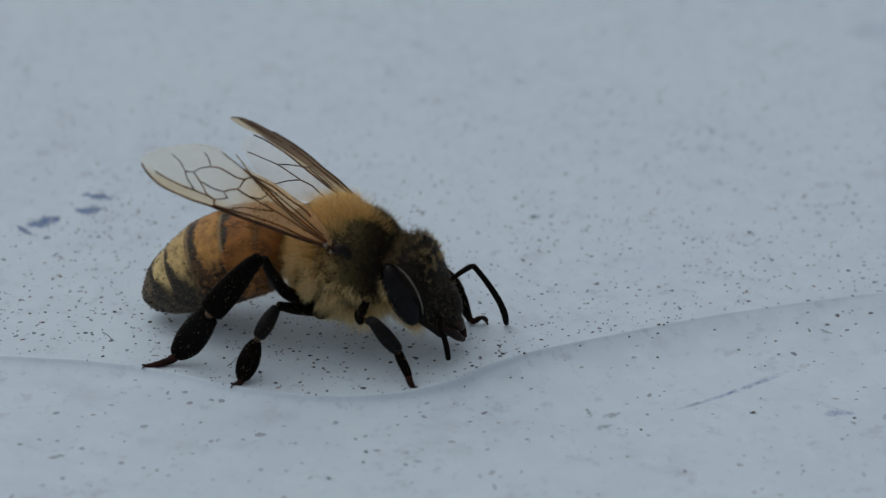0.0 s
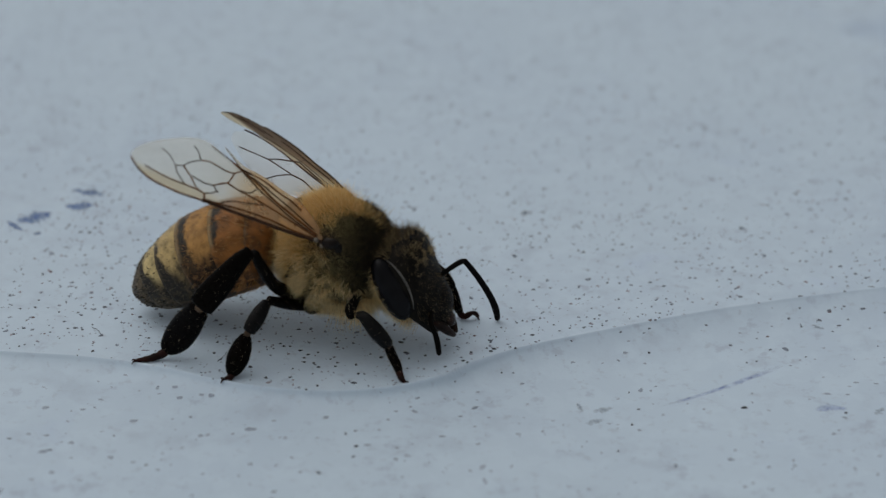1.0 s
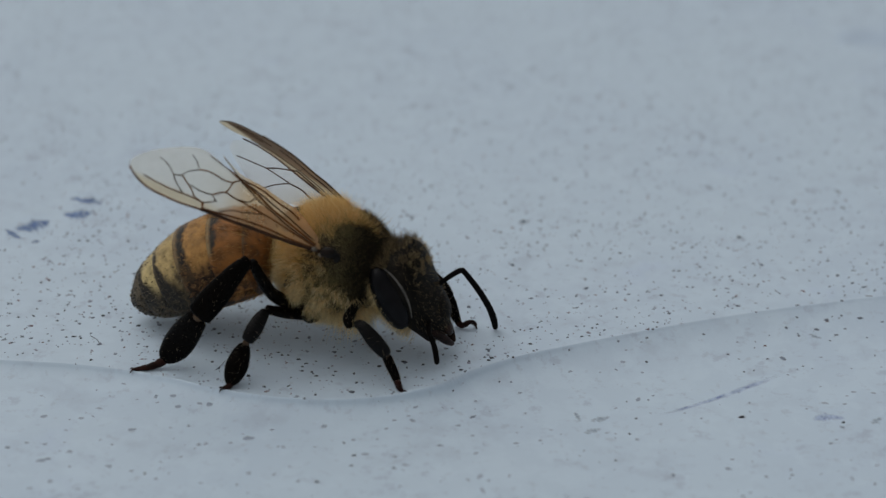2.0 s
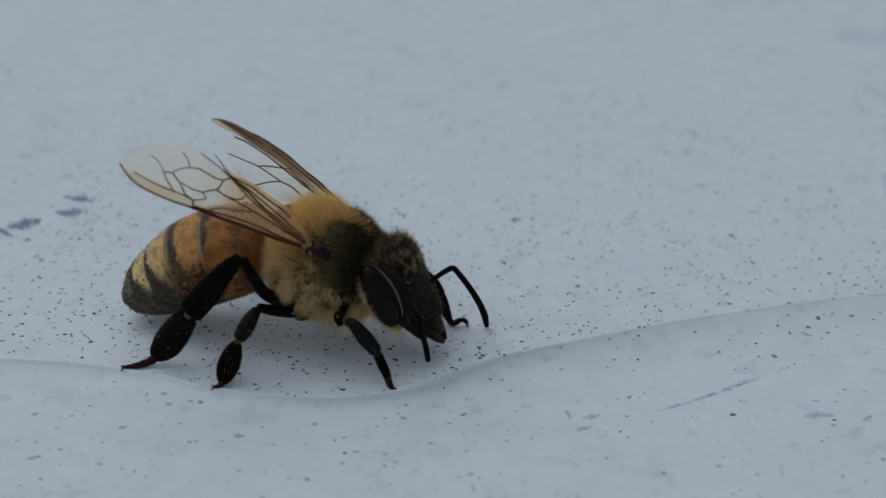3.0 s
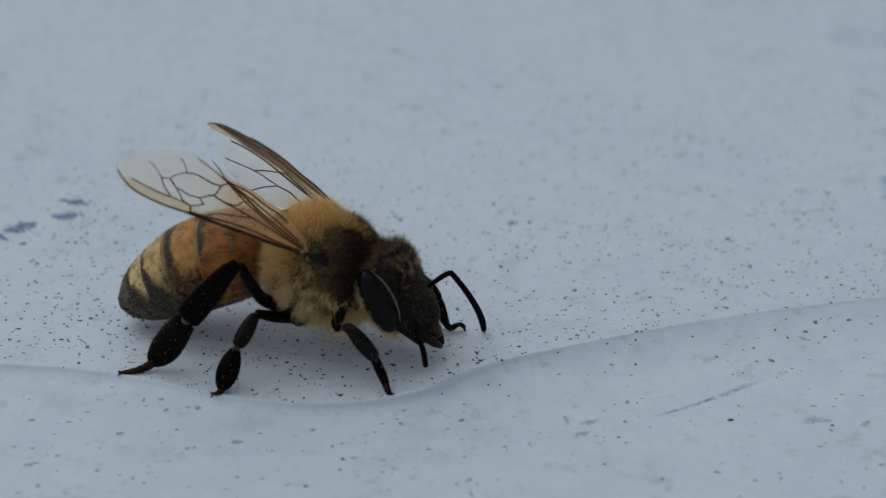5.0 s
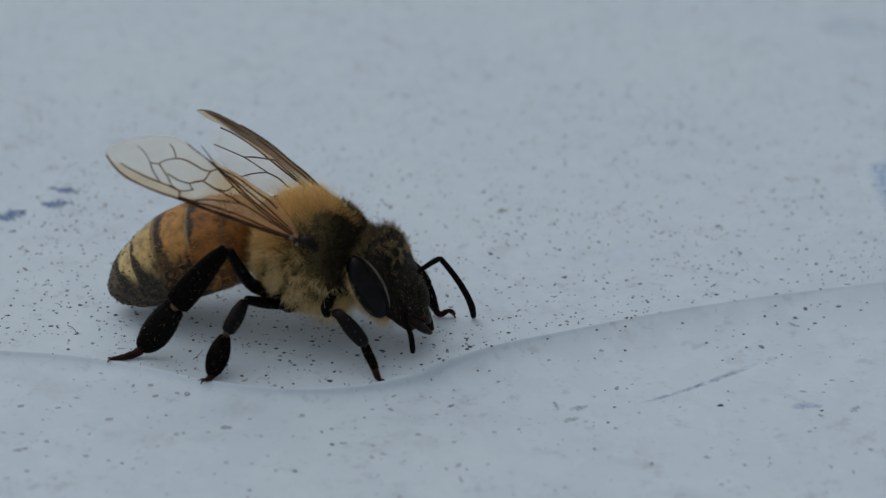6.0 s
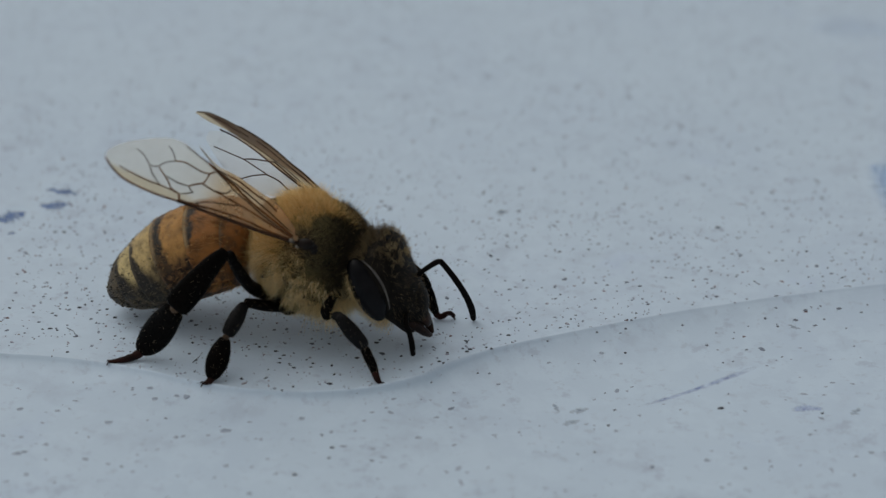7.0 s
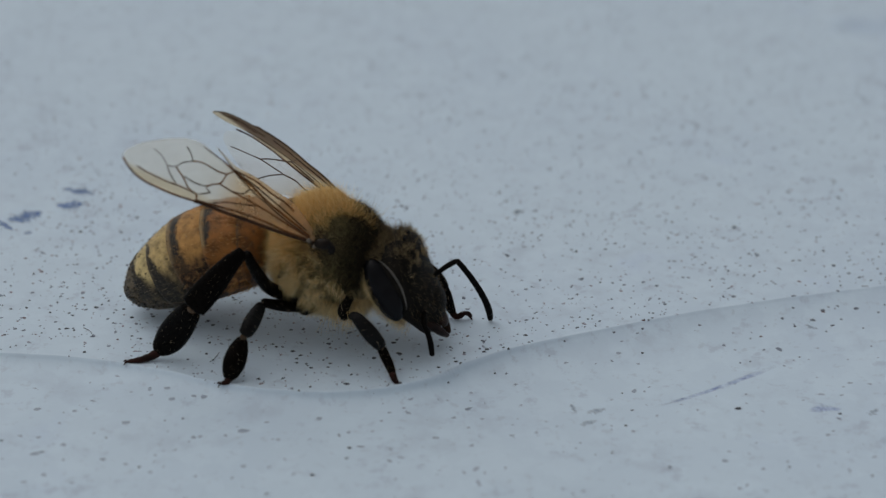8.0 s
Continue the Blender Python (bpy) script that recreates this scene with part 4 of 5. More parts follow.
tuft_core = tube([(1.3, -0.6, 2.1, 0.4), (1.42, -1.0, 2.22, 0.34), (1.4, -1.6, 2.3, 0.27), (1.3, -1.95, 2.05, 0.24)], (0, 0, 1), 0.9)
tagged(part("femur_hair", fur(tuft_core, 5000, (0.3, 0.75), 0.0036, (-0.2, 0.1, -0.9), 0.3, (0, 0, -0.5), lambda p, n: np.clip(-0.1 - n[:, 2], 0, 1), 95),
            HAIR_SIDE, front_leg, "long pale hair on the upper leg"), kind="stuff")
make_leg(
    "front_leg", "dark front leg with a curled red-brown foot",
    [(1.3, 0.6, 2.1, 0.4), (1.5, 0.95, 2.15, 0.34), (1.65, 1.2, 2.2, 0.26)],
    [(1.7, 1.25, 2.15, 0.22), (2.2, 1.45, 2.05, 0.25), (2.68, 1.55, 1.95, 0.2)],
    [(2.72, 1.56, 1.95, 0.17), (3.02, 1.58, 1.84, 0.21), (3.34, 1.6, 1.52, 0.21), (3.5, 1.66, 1.2, 0.19)],
    [(3.52, 1.68, 1.14, 0.16), (3.6, 1.7, 0.86, 0.18), (3.68, 1.74, 0.5, 0.17), (3.77, 1.76, 0.26, 0.14)],
    [(3.78, 1.76, 0.22, 0.12), (3.87, 1.74, 0.1, 0.11), (4.02, 1.72, 0.12, 0.1), (4.13, 1.72, 0.24, 0.1), (4.24, 1.8, 0.25, 0.09), (4.34, 1.88, 0.14, 0.08), (4.36, 1.89, 0.06, 0.06)],
    (0.9, 0.1, 0.3), 0.7, seed=100)
make_leg(
    "middle_leg", "black middle leg on the shaded side",
    [(-0.1, 0.7, 1.6, 0.4), (-0.2, 1.0, 1.55, 0.36), (-0.3, 1.3, 1.56, 0.3)],
    [(-0.3, 1.3, 1.56, 0.25), (-0.2, 1.9, 1.8, 0.26), (-0.1, 2.3, 1.95, 0.2)],
    [(-0.1, 2.32, 1.95, 0.17), (-0.05, 2.5, 1.6, 0.25), (-0.02, 2.7, 1.1, 0.24)],
    [(-0.02, 2.7, 1.05, 0.18), (0.0, 2.8, 0.7, 0.3), (0.02, 2.9, 0.32, 0.2)],
    [(0.02, 2.9, 0.28, 0.12), (0.05, 2.98, 0.16, 0.12), (0.08, 3.06, 0.07, 0.07)],
    (0.97, 0.1, 0.2), 0.6, seed=110)
make_leg(
    "hind_leg", "black hind leg on the shaded side",
    [(-0.6, 0.6, 1.95, 0.42), (-0.75, 0.95, 1.95, 0.38), (-0.86, 1.2, 2.02, 0.3)],
    [(-0.83, 1.2, 2.02, 0.26), (-1.3, 1.8, 2.4, 0.3), (-1.7, 2.2, 2.8, 0.22)],
    [(-1.75, 2.22, 2.8, 0.2), (-2.3, 2.4, 2.3, 0.38), (-2.7, 2.5, 1.8, 0.4)],
    [(-2.75, 2.5, 1.7, 0.3), (-3.0, 2.5, 1.2, 0.42), (-3.3, 2.5, 0.5, 0.26)],
    [(-3.3, 2.5, 0.42, 0.13), (-3.5, 2.55, 0.2, 0.12), (-3.8, 2.6, 0.08, 0.07)],
    (0.75, 0.1, 0.62), 0.42, seed=120)

near_fore = wing_frame((0.22, -1.52, 4.13), (-5.07, -4.0, 7.66), 45)
far_fore = wing_frame((0.75, 1.7, 3.7), (-5.34, 5.0, 5.06), 155)
far_hind = wing_frame((0.5, 1.9, 3.95), (-5.2, 5.3, 5.35), 182)
make_wing("forewing", "clear amber forewing with brown veins", near_fore, FORE_EDGE, FORE_REAR, FORE_VEINS)
make_wing("hindwing", "small clear hindwing behind the forewing", near_fore, HIND_EDGE, HIND_REAR, HIND_VEINS, 1.0, -0.07, 0.0, MEMBRANE)
make_wing("forewing", "amber forewing, skin coloured darker for its edge-on view", far_fore, FAR_EDGE, FAR_REAR, FAR_VEINS, 1.0, 0.0, 0.0, MEMBRANE_EDGE_ON, 1.0, VEIN_EDGE, 0.0)
make_wing("hindwing", "small clear hindwing behind the forewing", far_hind, SPREAD_EDGE, SPREAD_REAR, SPREAD_VEINS, 1.25, -0.02, 0.0, MEMBRANE_CLEAR, 0.8, VEIN_THIN)
ROOT_PLATE = chitin("grey_tan_wing_root_plate", (0.07, 0.058, 0.045), (0.22, 0.19, 0.15), 0.3, 0.5, 0.3)
for sy in (-1, 0.45):
    scale = part("tegula", join(ball((0.53, 1.95 * sy, 4.28), 0.30, 0.17, 0.20, 16, 10), ball((0.77, 1.90 * sy, 4.11), 0.14, 0.12, 0.18, 14, 9)),
                 TEGULA, bee, "shiny dark wing-root scale")
    for x, y, z, r in ((0.05, 1.85, 4.29, 0.065), (0.25, 1.92, 4.15, 0.05)):
        part("root_plate", ball((x, y * sy, z), r * 1.5, r, r * 1.2, 12, 8), ROOT_PLATE, scale, "small pale plate at the wing root")


# ---- dust and marks on the paint ----
def grain_shape(rng, c, r, stretch=1.0, turn=0.0, tall=0.6):
    n = 7
    an = np.linspace(0, 2 * math.pi, n, endpoint=False) + rng.random() * 3
    rr = r * (0.55 + 0.8 * rng.random(n))
    cx, sx = math.cos(turn), math.sin(turn)
    lo = np.stack([rr * np.cos(an) * stretch, rr * np.sin(an)], -1) @ np.array([[cx, sx], [-sx, cx]])
    hi = lo * (0.5 + 0.3 * rng.random())
    z = float(height(c[0], c[1]))
    v = [(c[0] + p[0], c[1] + p[1], z - 0.01) for p in lo] + [(c[0] + p[0], c[1] + p[1], z + tall * r * (0.8 + 0.5 * rng.random())) for p in hi]
    v.append((c[0], c[1], z + tall * r * 1.4))
    f = [(i, (i + 1) % n, n + (i + 1) % n, n + i) for i in range(n)] + [(n + i, n + (i + 1) % n, 2 * n) for i in range(n)]
    return v, f


def make_dust():
    rng = np.random.default_rng(5)
    out, soft = [], []      # behind the crease and below it
    total = 0
    while total < 7200:
        x, y = rng.uniform(-20, 20), rng.uniform(-17, 28)
        d = np.interp(x, CREASE[:, 0], CREASE[:, 1]) - y
        dens = 0.055 if d > 0 else 0.40
        dens += 0.5 * math.exp(-(((x + 2) / 9) ** 2 + ((y + 3) / 6) ** 2)) * (d < 0)
        dens += 0.5 * math.exp(-(((x + 10.5) / 2.2) ** 2 + ((y + 4.5) / 2.2) ** 2)) * (d < 0)
        dens *= 0.35 + 1.3 * max(0.0, 0.5 + noise.noise(Vector((x * 0.35, y * 0.3, 2.0))))
        if rng.random() > dens:
            continue
        r = 0.018 + 0.034 * rng.random() ** 2 + (0.03 * rng.random() if rng.random() < 0.1 else 0) + (0.014 * rng.random() if d > 1.5 else 0)
        low = d > 0.3
        (soft if low else out).append(grain_shape(rng, (x, y), r * (1.5 if low else 1), 1 + 1.4 * rng.random() ** 2, rng.random() * 6, 0.12 if low else 0.35))
        total += 1
    for rows, mat, lab in ((out, GRAIN, "dark dust scattered over the white paint"), (soft, GRAIN_SOFT, "faint grey dust below the crease")):
        v, f = [], []
        for gv, gf in rows:
            k = len(v)
            v += gv
            f += [tuple(i + k for i in q) for q in gf]
        tagged(part("dust", (v, f), mat, None, lab, smooth=False), category="dust", kind="stuff")


make_dust()

# larger grit, one by one: place, size and length over width
BLACK_GRIT = [(9.16, -9.68, 0.071, 1.9), (14.15, 4.86, 0.056, 1.2), (7.76, 0.46, 0.063, 1.3), 
              (-13.82, -3.89, 0.050, 1.0), (-2.96, -12.25, 0.058, 1.5), (-9.25, -13.36, 0.043, 1.6), (5.11, 8.53, 0.056, 1.3), (-9.88, -6.41, 0.056, 1.0),
              (1.96, 3.86, 0.056, 2.0), (2.57, 2.44, 0.056, 2.0), (4.51, -0.5, 0.056, 1.5), (5.56, -10.6, 0.056, 1.0), (5.04, -12.18, 0.043, 1.0),
              (-4.04, -13.75, 0.047, 2.0), (7.99, 1.66, 0.056, 1.0), (-6.61, 11.47, 0.071, 1.2), (12.42, 3.95, 0.050, 1.0), (-6.37, -5.56, 0.050, 1.0)]
SMALL_GRIT = [(2.67, -6.63, 0.050, 1.2), (1.4, -6.3, 0.043, 1.2), (11.0, -2.6, 0.043, 1.1), (1.84, -6.95, 0.043, 1.2), (-5.27, -6.95, 0.050, 1.2),
              (-5.59, -6.77, 0.043, 1.5), (-4.77, -7.67, 0.043, 2.0), (-3.76, -8.2, 0.050, 1.5), (-0.81, -5.48, 0.043, 1.0), (9.42, 5.33, 0.043, 1.0),
              (3.86, 5.79, 0.056, 1.5), (10.39, -1.52, 0.043, 1.4), (1.21, -6.66, 0.043, 1.0), (6.83, -4.73, 0.043, 1.5), (12.29, -10.09, 0.056, 1.3)]
RED_GRIT = [(6.47, -5.19, 0.056, 2.2), (0.7, -6.22, 0.062, 1.0), (12.54, -4.09, 0.056, 1.6), (8.29, 2.79, 0.062, 1.4), (-12.27, -4.28, 0.048, 1.2),
            (8.32, -3.78, 0.040, 1.6), (10.34, -5.42, 0.048, 1.5), (-13.49, 6.74, 0.078, 1.3)]

TAIL_GRIT = [(-13.85, -5.03, 0.058, 1.5), (-14.04, -5.25, 0.050, 1.1), (-13.88, -2.72, 0.050, 1.1), (-13.69, -1.92, 0.058, 1.1), (-14.37, -0.96, 0.058, 1.5),
             (-12.10, -3.70, 0.058, 1.5), (-11.53, -1.32, 0.050, 1.1), (-11.66, -6.74, 0.050, 1.1), (-13.32, -6.11, 0.042, 1.1), (-10.59, -4.86, 0.050, 1.1),
             (-12.15, -1.97, 0.042, 1.1), (-11.54, -3.16, 0.042, 1.1), (-10.63, -6.45, 0.050, 1.1), (-6.29, -6.65, 0.053, 1.1), (-5.82, -6.87, 0.047, 1.1)]
BELLY_GRIT = [(-3.92, -7.75, 0.050, 1.1), (-4.29, -8.24, 0.058, 1.4), (-4.76, -7.93, 0.058, 1.4), (-4.92, -7.22, 0.067, 1.6), (-2.65, -7.42, 0.047, 1.1),
              (-4.61, -9.71, 0.050, 1.1), (-6.40, -8.73, 0.043, 1.1), (2.28, -5.24, 0.055, 1.1), (2.86, -5.09, 0.050, 1.1), (2.99, -4.68, 0.050, 1.1),
              (2.59, -6.18, 0.067, 2), (2.00, -7.11, 0.067, 1.1), (3.30, -5.51, 0.053, 1.1), (4.83, -4.88, 0.053, 1.1), (4.53, -5.63, 0.050, 1.1),
              (4.89, -5.56, 0.047, 1.1), (6.79, -5.03, 0.058, 1.1), (6.36, -6.46, 0.058, 1.3), (5.58, -8.69, 0.05, 1.1)]
FAR_GRIT = [(4.34, -0.39, 0.058, 1.1), (5.53, -0.34, 0.058, 1.3), (3.23, 0.47, 0.050, 1.1), (2.04, -1.96, 0.050, 1.1), (2.30, -2.24, 0.047, 1.1),
            (4.22, -2.99, 0.050, 1.1), (4.39, -3.49, 0.058, 1.1), (5.21, -2.68, 0.058, 1.1), (6.92, -1.97, 0.050, 1.1), (2.21, 3.22, 0.058, 1.4),
            (10.17, 1.29, 0.075, 1.5), (10.74, 0.52, 0.050, 1.1), (12.93, 0.52, 0.050, 1.1), (14.14, 1.68, 0.053, 1.1), (11.72, -0.57, 0.050, 1.1),
            (11.90, -1.15, 0.053, 1.1)]
EDGE_GRIT = [(8.57, -0.91, 0.067, 1.3), (8.88, -1.32, 0.053, 1.1), (13.69, -2.05, 0.070, 1.2), (8.92, -2.53, 0.053, 1.1), (9.61, -3.62, 0.075, 1.3),
             (11.62, -3.56, 0.067, 1.8), (15.16, 0.05, 0.058, 1.4), (13.14, -3.22, 0.058, 1.4), (12.55, -4.02, 0.083, 1.3), (12.16, -4.49, 0.067, 1.8),
             (12.78, -4.76, 0.067, 1.4), (13.11, -4.42, 0.050, 1.1), (13.78, -4.89, 0.053, 1.1), (9.08, -5.93, 0.058, 1.3), (9.99, -5.54, 0.047, 1.1),
             (8.35, -5.04, 0.058, 1.1), (11.46, -6.62, 0.050, 1.1), (14.10, -2.90, 0.042, 4), (5.82, -9.70, 0.06, 1.3)]

# smaller dirt, by place
TAIL_DIRT = [(-13.95, -2.08), (-14.61, -2.08), (-14.04, -0.26), (-12.75, 0.97), (-11.94, 2.14), (-11.87, -1.68), (-11.40, -3.55), (-11.96, -4.20), (-11.56, -4.36),
             (-11.40, -4.17), (-11.20, -3.94), (-10.88, -4.55), (-10.65, -4.48), (-10.31, -5.05), (-12.40, -4.73), (-12.89, -4.01), (-13.87, -4.38), (-14.36, -4.46),
             (-13.04, -4.69), (-12.35, -5.75), (-12.59, -5.78), (-14.32, -6.14), (-14.07, -5.77), (-9.63, -4.98), (-12.67, -0.71), (-10.85, 2.07), (-11.30, 0.94),
             (-7.62, -5.55), (-7.64, -6.69), (-7.67, -7.37), (-10.18, -6.24), (-11.59, -7.24), (-12.12, -5.86), (-12.78, -6.41), (-5.10, -8.35), (-5.92, -8.90),
             (-6.45, -8.25)]
BELLY_DIRT = [(-5.47, -6.94), (-4.66, -7.47), (-4.34, -7.33), (-3.71, -7.96), (-4.45, -8.00), (-5.16, -8.87), (-4.26, -9.38), (-3.15, -9.21), (-3.10, -8.09),
              (-3.01, -8.65), (-2.32, -7.63), (-1.70, -6.65), (-1.52, -7.34), (-0.91, -7.51), (-0.26, -6.86), (0.13, -6.93), (0.58, -7.30), (1.33, -7.09),
              (1.20, -7.23), (0.32, -7.84), (0.45, -7.95), (-0.25, -8.19), (1.55, -7.96)]
OPEN_DIRT = [(5.89, 0.07), (3.27, -3.03), (2.70, -3.14), (1.89, -1.76), (1.26, -1.20), (1.01, -1.08), (3.39, -0.76), (3.03, 0.85), (1.75, 1.61),
             (2.34, 0.10), (3.61, 1.27), (4.25, 1.36), (0.60, -3.68), (0.98, -3.76), (0.87, -3.18), (2.64, -5.20), (3.48, -5.92), (3.83, -6.38),
             (3.82, -5.74), (1.57, -5.69), (1.19, -6.24), (4.59, -4.42), (4.99, -4.31), (5.41, -3.85), (5.80, -5.11), (6.65, -5.16), (7.07, -4.81),
             (7.11, -3.78), (7.27, -4.16), (6.00, -2.84), (4.60, -1.80), (4.61, -2.40), (6.08, -1.88), (5.48, -5.76)]
CREASE_DIRT = [(7.84, -1.20), (8.44, -1.03), (9.18, -1.85), (9.60, -1.89), (9.38, -2.72), (10.12, -0.95), (10.44, -0.66), (10.45, -2.17), (11.38, -1.76),
               (11.11, -2.80), (9.15, -3.74), (7.98, -4.01), (8.75, -4.16), (13.24, -1.52), (14.38, -0.62), (14.88, -0.91), (14.64, -1.07), (13.29, -2.88),
               (11.55, -4.02), (12.75, -3.88), (12.89, -2.72), (12.43, -2.76), (13.07, -3.81), (13.68, -3.87), (14.42, -4.02), (14.67, -3.63), (12.53, -5.10),
               (11.52, -4.83), (11.14, -4.49), (10.54, -4.89), (10.35, -6.17), (9.51, -6.94), (9.83, -6.87)]
NEAR_SPOT = [(-12.77, -10.11), (-11.94, -10.90), (-11.58, -10.20), (-10.44, -8.27), (-11.29, -8.53), (-9.92, -10.85), (-12.48, -11.73), (-11.67, -12.14), (-11.98, -12.11),
             (-12.47, -12.66), (-12.02, -13.79), (-10.38, -12.96), (-9.65, -13.21), (-8.88, -13.64), (-12.60, -14.20), (-9.28, -9.25), (-9.36, -8.97), (-8.79, -8.91),
             (-8.60, -9.48), (-7.91, -9.36), (-7.57, -9.43), (-7.76, -11.68), (-6.77, -11.57), (-6.25, -11.31), (-5.55, -10.81), (-8.72, -10.74), (-4.89, -12.90),
             (-6.11, -13.29), (-5.35, -13.35), (-4.60, -13.72), (-1.32, -10.01), (-1.13, -9.62), (-1.22, -10.23), (-1.80, -10.26), (-2.02, -10.72), (-3.93, -10.60),
             (-2.65, -12.18), (-1.26, -12.10), (0.74, -12.06), (0.66, -11.06), (-0.36, -11.67), (0.02, -9.51), (2.34, -9.59)]
SLOPE_SPOT = [(1.98, -11.39), (2.76, -11.15), (1.09, -10.51), (0.77, -9.03), (5.72, -6.03), (5.56, -6.52), (6.20, -7.01), (3.32, -6.95), (3.85, -7.16),
              (11.73, -6.77), (12.11, -6.07), (10.90, -7.14), (13.01, -6.80), (9.44, -5.26), (13.99, -6.71), (12.88, -8.25), (13.49, -8.34), (12.61, -8.49),
              (4.85, -10.58), (5.10, -10.83), (5.76, -10.94), (11.73, -11.31), (11.26, -9.25), (9.49, -11.70), (8.60, -12.16), (1.12, -13.56), (11.21, -13.03),
              (11.74, -12.89)]


def make_grit():
    rng = np.random.default_rng(9)
    for rows, mat, lab in ((BLACK_GRIT, GRAIN_BLACK, "black speck of grit lying on white paint"), (SMALL_GRIT, GRAIN_BLACK, "small black speck of grit on white paint"),
                           (TAIL_GRIT, GRAIN_RED, "red-brown speck of dirt near the bee"), (BELLY_GRIT, GRAIN_GREY, "dark grey speck of dirt near the bee"),
                           (FAR_GRIT, GRAIN_GREY, "dark grey speck of dirt on bare white paint"), (EDGE_GRIT, GRAIN_EDGE, "dark grey speck of dirt on bare white paint"),
                           (RED_GRIT, GRAIN_RED, "red-brown speck of grit on white paint")):
        for x, y, r, st in rows:
            g = grain_shape(rng, (x, y), r * (0.8 if mat is GRAIN_GREY else 0.92), st, 0.4 * rng.random() - 0.2, 0.22 if mat in (GRAIN_EDGE, GRAIN_RED) else 0.4)
            tagged(part("grit", g, mat, None, lab, origin=(x, y, float(height(x, y)))), category="grit", group="grit on the paint")
    for rows, mat, lab, lo, hi, tall in (
            (TAIL_DIRT, GRAIN_GREY, "small grey fleck of dirt near the bee", 0.038, 0.068, 0.4), (BELLY_DIRT, GRAIN_BLACK, "small black fleck of dirt near the bee", 0.04, 0.07, 0.4),
            (OPEN_DIRT, GRAIN_PALE, "small grey fleck of dirt on white paint", 0.032, 0.062, 0.35), (CREASE_DIRT, GRAIN_PALE, "small grey fleck of dirt near the crease", 0.036, 0.07, 0.35),
            (NEAR_SPOT, GRAIN_FAINT, "faint grey fleck of dirt on white paint", 0.055, 0.125, 0.08), (SLOPE_SPOT, GRAIN_FAINT, "faint grey fleck of dirt below the crease", 0.045, 0.095, 0.08)):
        for x, y in rows:
            r = lo + (hi - lo) * rng.random() ** 1.5
            g = grain_shape(rng, (x, y), r, 1 + 0.9 * rng.random() ** 2, 0.6 * rng.random() - 0.3, tall)
            tagged(part("grit", g, mat, None, lab, origin=(x, y, float(height(x, y)))), category="grit", group="grit on the paint")


make_grit()


def smear(rng, rows, rough=0.3):
    """A thin ragged film of paint along rows (x, y, half width)."""
    c = crom(rows, 8)
    t = np.gradient(c[:, :2], axis=0)
    t /= np.linalg.norm(t, axis=1)[:, None]
    nr = np.stack([-t[:, 1], t[:, 0]], 1)
    w = 1.3 * c[:, 2:3]
    a = c[:, :2] + nr * w * (1 + rough * rng.normal(size=w.shape))
    b = c[:, :2] - nr * w * (1 + rough * rng.normal(size=w.shape))
    m = len(c)
    q = np.vstack([a, b])
    z = height(q[:, 0], q[:, 1])
    v = np.vstack([np.column_stack([q, z + 0.006]), np.column_stack([q, z - 0.02])]).tolist()
    f = [(i, m + i, m + i + 1, i + 1) for i in range(m - 1)]
    f += [(2 * m + i, 2 * m + i + 1, 3 * m + i + 1, 3 * m + i) for i in range(m - 1)]
    f += [(i, i + 1, 2 * m + i + 1, 2 * m + i) for i in range(m - 1)] + [(m + i + 1, m + i, 3 * m + i, 3 * m + i + 1) for i in range(m - 1)]
    f += [(0, 2 * m, 3 * m, m), (m - 1, 2 * m - 1, 4 * m - 1, 3 * m - 1)]
    along = np.linspace(0, 1, m)
    uv = np.column_stack([np.tile(along, 4), np.repeat((1.0, -1.0, 1.0, -1.0), m)])
    return (v, f), uv


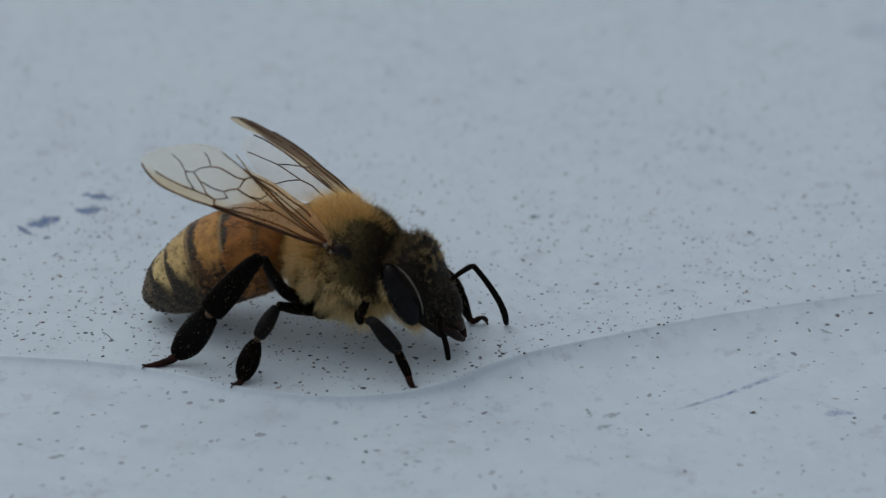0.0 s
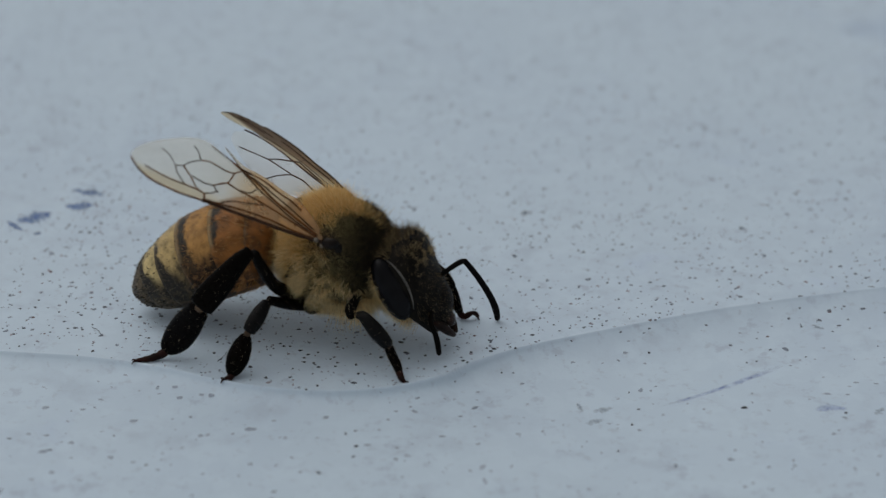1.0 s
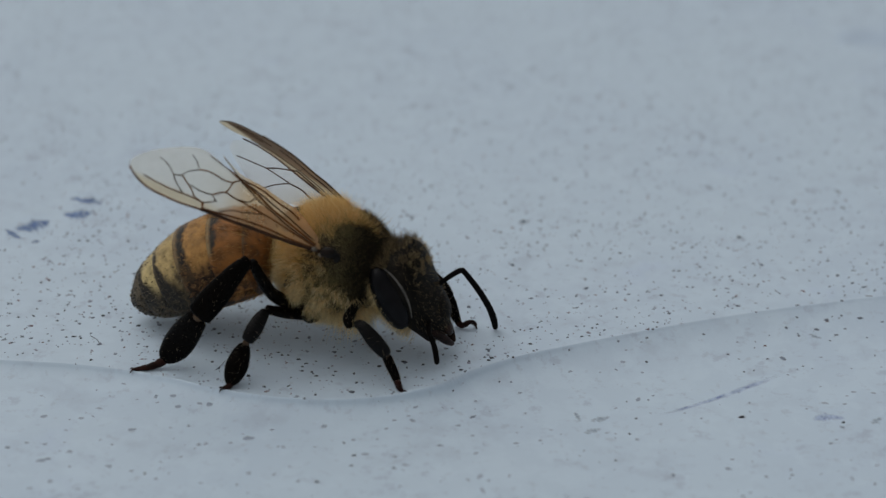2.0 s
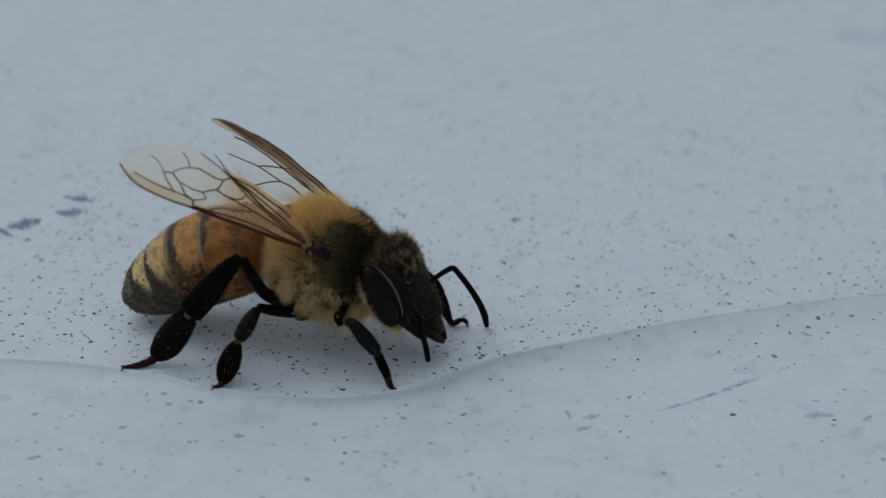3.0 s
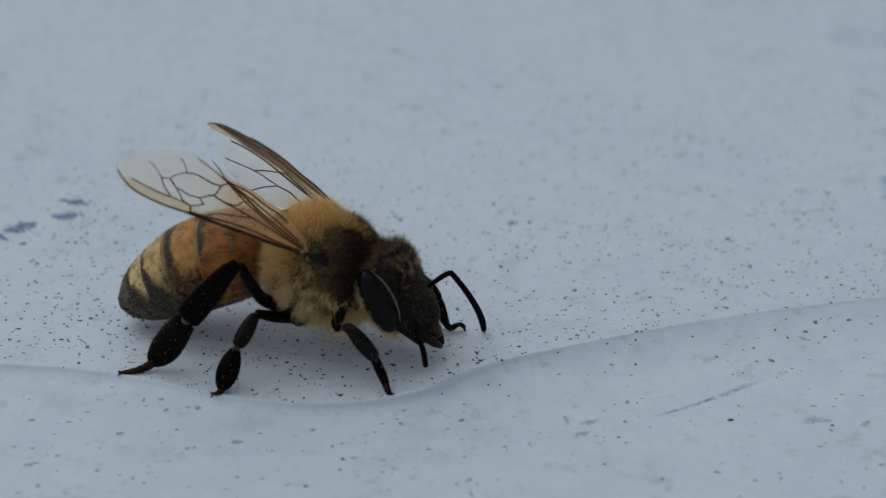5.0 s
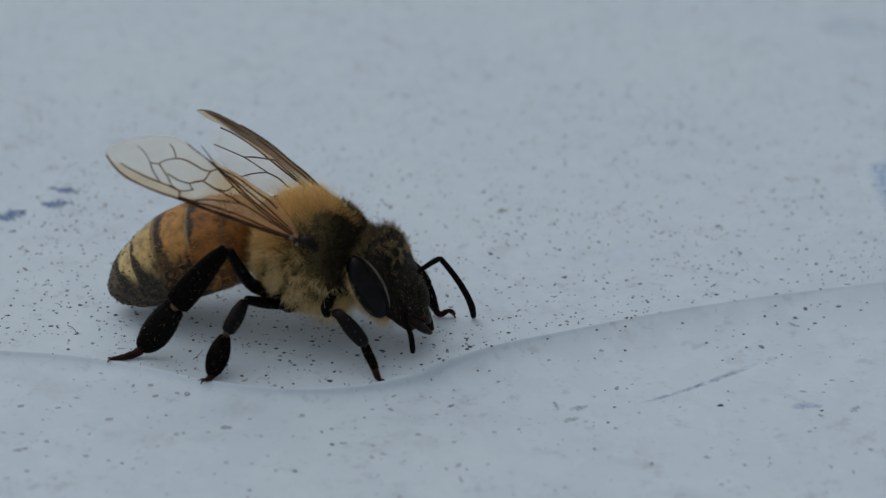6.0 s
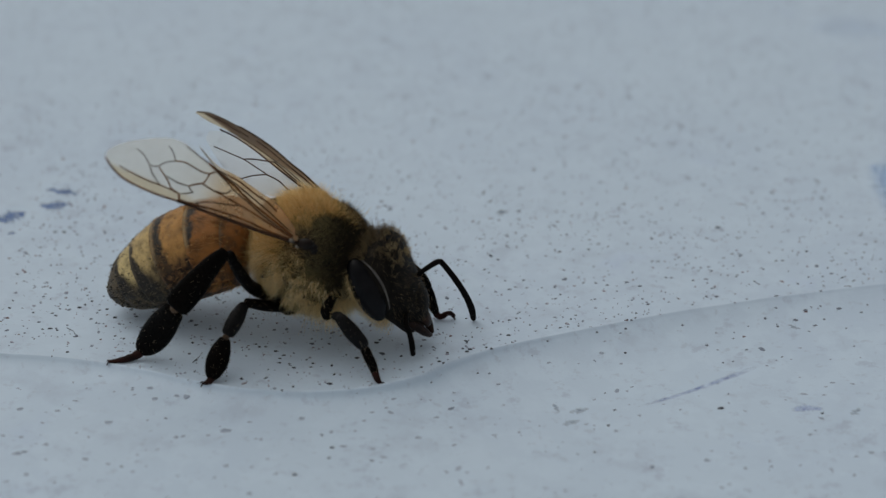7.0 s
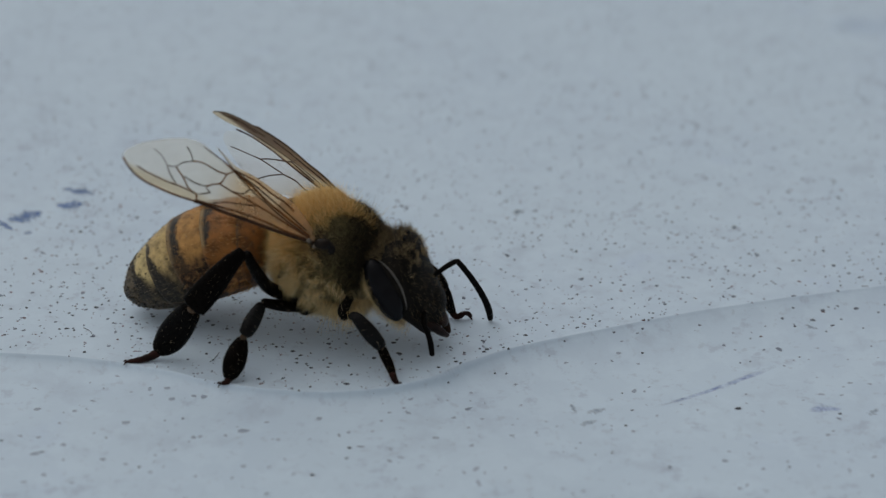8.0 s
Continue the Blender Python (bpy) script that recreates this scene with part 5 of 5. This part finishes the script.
def make_marks():
    rng = np.random.default_rng(21)
    rows = [
        ("blue_mark", BLUE, "short blue paint smear on the white surface", [(-13.9, 3.05, 0.05), (-13.55, 2.95, 0.24), (-13.2, 2.98, 0.28), (-12.8, 3.1, 0.05)]),
        ("blue_mark", BLUE, "short blue paint smear on the white surface", [(-15.45, 1.7, 0.06), (-15.05, 1.98, 0.34), (-14.65, 2.2, 0.36), (-14.2, 2.5, 0.05)]),
        ("blue_mark", BLUE, "thin blue paint streak on the white surface", [(-13.85, 4.28, 0.05), (-13.15, 4.08, 0.2), (-12.55, 3.74, 0.05)]),
        ("blue_mark", BLUE, "tiny blue paint fleck on the white surface", [(-14.72, 0.84, 0.06), (-14.55, 0.88, 0.11), (-14.42, 0.93, 0.05)]),
        ("blue_mark", BLUE, "thin dull blue streak on the white surface", [(-15.78, 1.83, 0.04), (-15.43, 1.40, 0.13), (-15.10, 1.05, 0.03)]),
        ("blue_mark", BLUE_VEIL, "broad pale blue smear on the white paint", [(15.64, 18.61, 0.1), (16.74, 18.97, 0.9), (17.89, 18.85, 1.1), (19.16, 18.09, 0.2)]),
        ("pen_line", BLUE_PEN, "faint blue pen line across the white paint", [(6.35, -9.62, 0.05), (7.43, -9.1, 0.075), (8.19, -8.69, 0.09), (8.94, -8.25, 0.11), (9.92, -7.6, 0.125), (10.68, -7.12, 0.08)]),
        ("blue_mark", BLUE_FAINT, "faint blue smudge on the white paint", [(11.29, -9.92, 0.04), (11.69, -9.78, 0.2), (11.99, -9.78, 0.16), (12.39, -9.89, 0.04)]),
        ("blue_mark", BLUE_HAZE, "broad faint blue smear on the white paint", [(16.75, 6.6, 0.35), (16.85, 5.6, 0.7), (16.95, 4.4, 0.85), (16.9, 3.2, 0.7), (16.8, 2.0, 0.4)]),
        ("dirt_smudge", GREY_FAINT, "faint grey dirt smudge on the white paint", [(4.35, -9.93, 0.04), (4.68, -9.8, 0.13), (5.02, -9.6, 0.04)]),
        ("dirt_smudge", GREY_FAINT, "faint grey dirt smudge on the white paint", [(4.1, -10.64, 0.04), (4.4, -10.52, 0.13), (4.7, -10.32, 0.04)]),
        ("dirt_smudge", GREY_FAINT, "faint grey dirt smudge on the white paint", [(3.92, -9.4, 0.03), (3.97, -9.7, 0.08), (4.05, -10.0, 0.03)]),
        ("dirt_smudge", GREY_FAINT, "short grey dirt streak on the white paint", [(13.15, -10.25, 0.04), (13.32, -10.06, 0.12), (13.5, -9.78, 0.04)]),
        ("dirt_smudge", GREY_FAINT, "short grey dirt streak on the white paint", [(11.9, -4.72, 0.03), (12.07, -4.89, 0.07), (12.3, -4.96, 0.03)]),
        ("dirt_smudge", GREY_FAINT, "short grey dirt streak on the white paint", [(2.38, 2.22, 0.05), (2.57, 2.34, 0.16), (2.85, 2.46, 0.05)]),
    ]
    for nm, mat, lab, r in rows:
        g, uv = smear(rng, r, 0.08 if mat in (BLUE_HAZE, BLUE_VEIL) else 0.14 if mat in (BLUE_FAINT, BLUE_PEN) else 0.3)
        o = (r[0][0], r[0][1], float(height(r[0][0], r[0][1])))
        tagged(part(nm, g, mat, None, lab, origin=o, uv=uv, smooth=False), category="paint mark")


make_marks()


def make_fibres():
    for a, b, lift in (((-7.54, -7.91), (-7.28, -7.31), 0.03), ((-11.82, -5.71), (-11.47, -6.19), 0.02)):
        m = ((a[0] + b[0]) / 2 + 0.06, (a[1] + b[1]) / 2)
        rows = [(*q, float(height(*q)) + 0.012 + k, 0.009) for q, k in ((a, 0), (m, lift), (b, 0))]
        tagged(part("fibre", tube(rows, (0, 0, 1), 1.0, 6), GRAIN_BLACK, None, "short dark fibre lying on white paint", origin=rows[0][:3]), category="fibre")


make_fibres()


def motions():
    leg = [(0.0, -1.7), (1.5, -1.6), (3.0, -0.3), (4.0, 0.6), (5.5, 1.4), (8.0, 2.0)]
    o = ORIGIN[middle_leg.name]
    walk(middle_leg, [(t, pose(*(o * U), 0, 0, a)) for t, a in leg])
    feeler = [(0.0, 0.0), (5.5, 0.0), (6.0, 2.2), (6.5, 1.6), (7.0, 2.0), (7.5, 0.6), (8.0, 0.0)]
    o = ORIGIN[antenna_near.name]
    walk(antenna_near, [(t, pose(*(o * U), 0, a, 0)) for t, a in feeler])


motions()
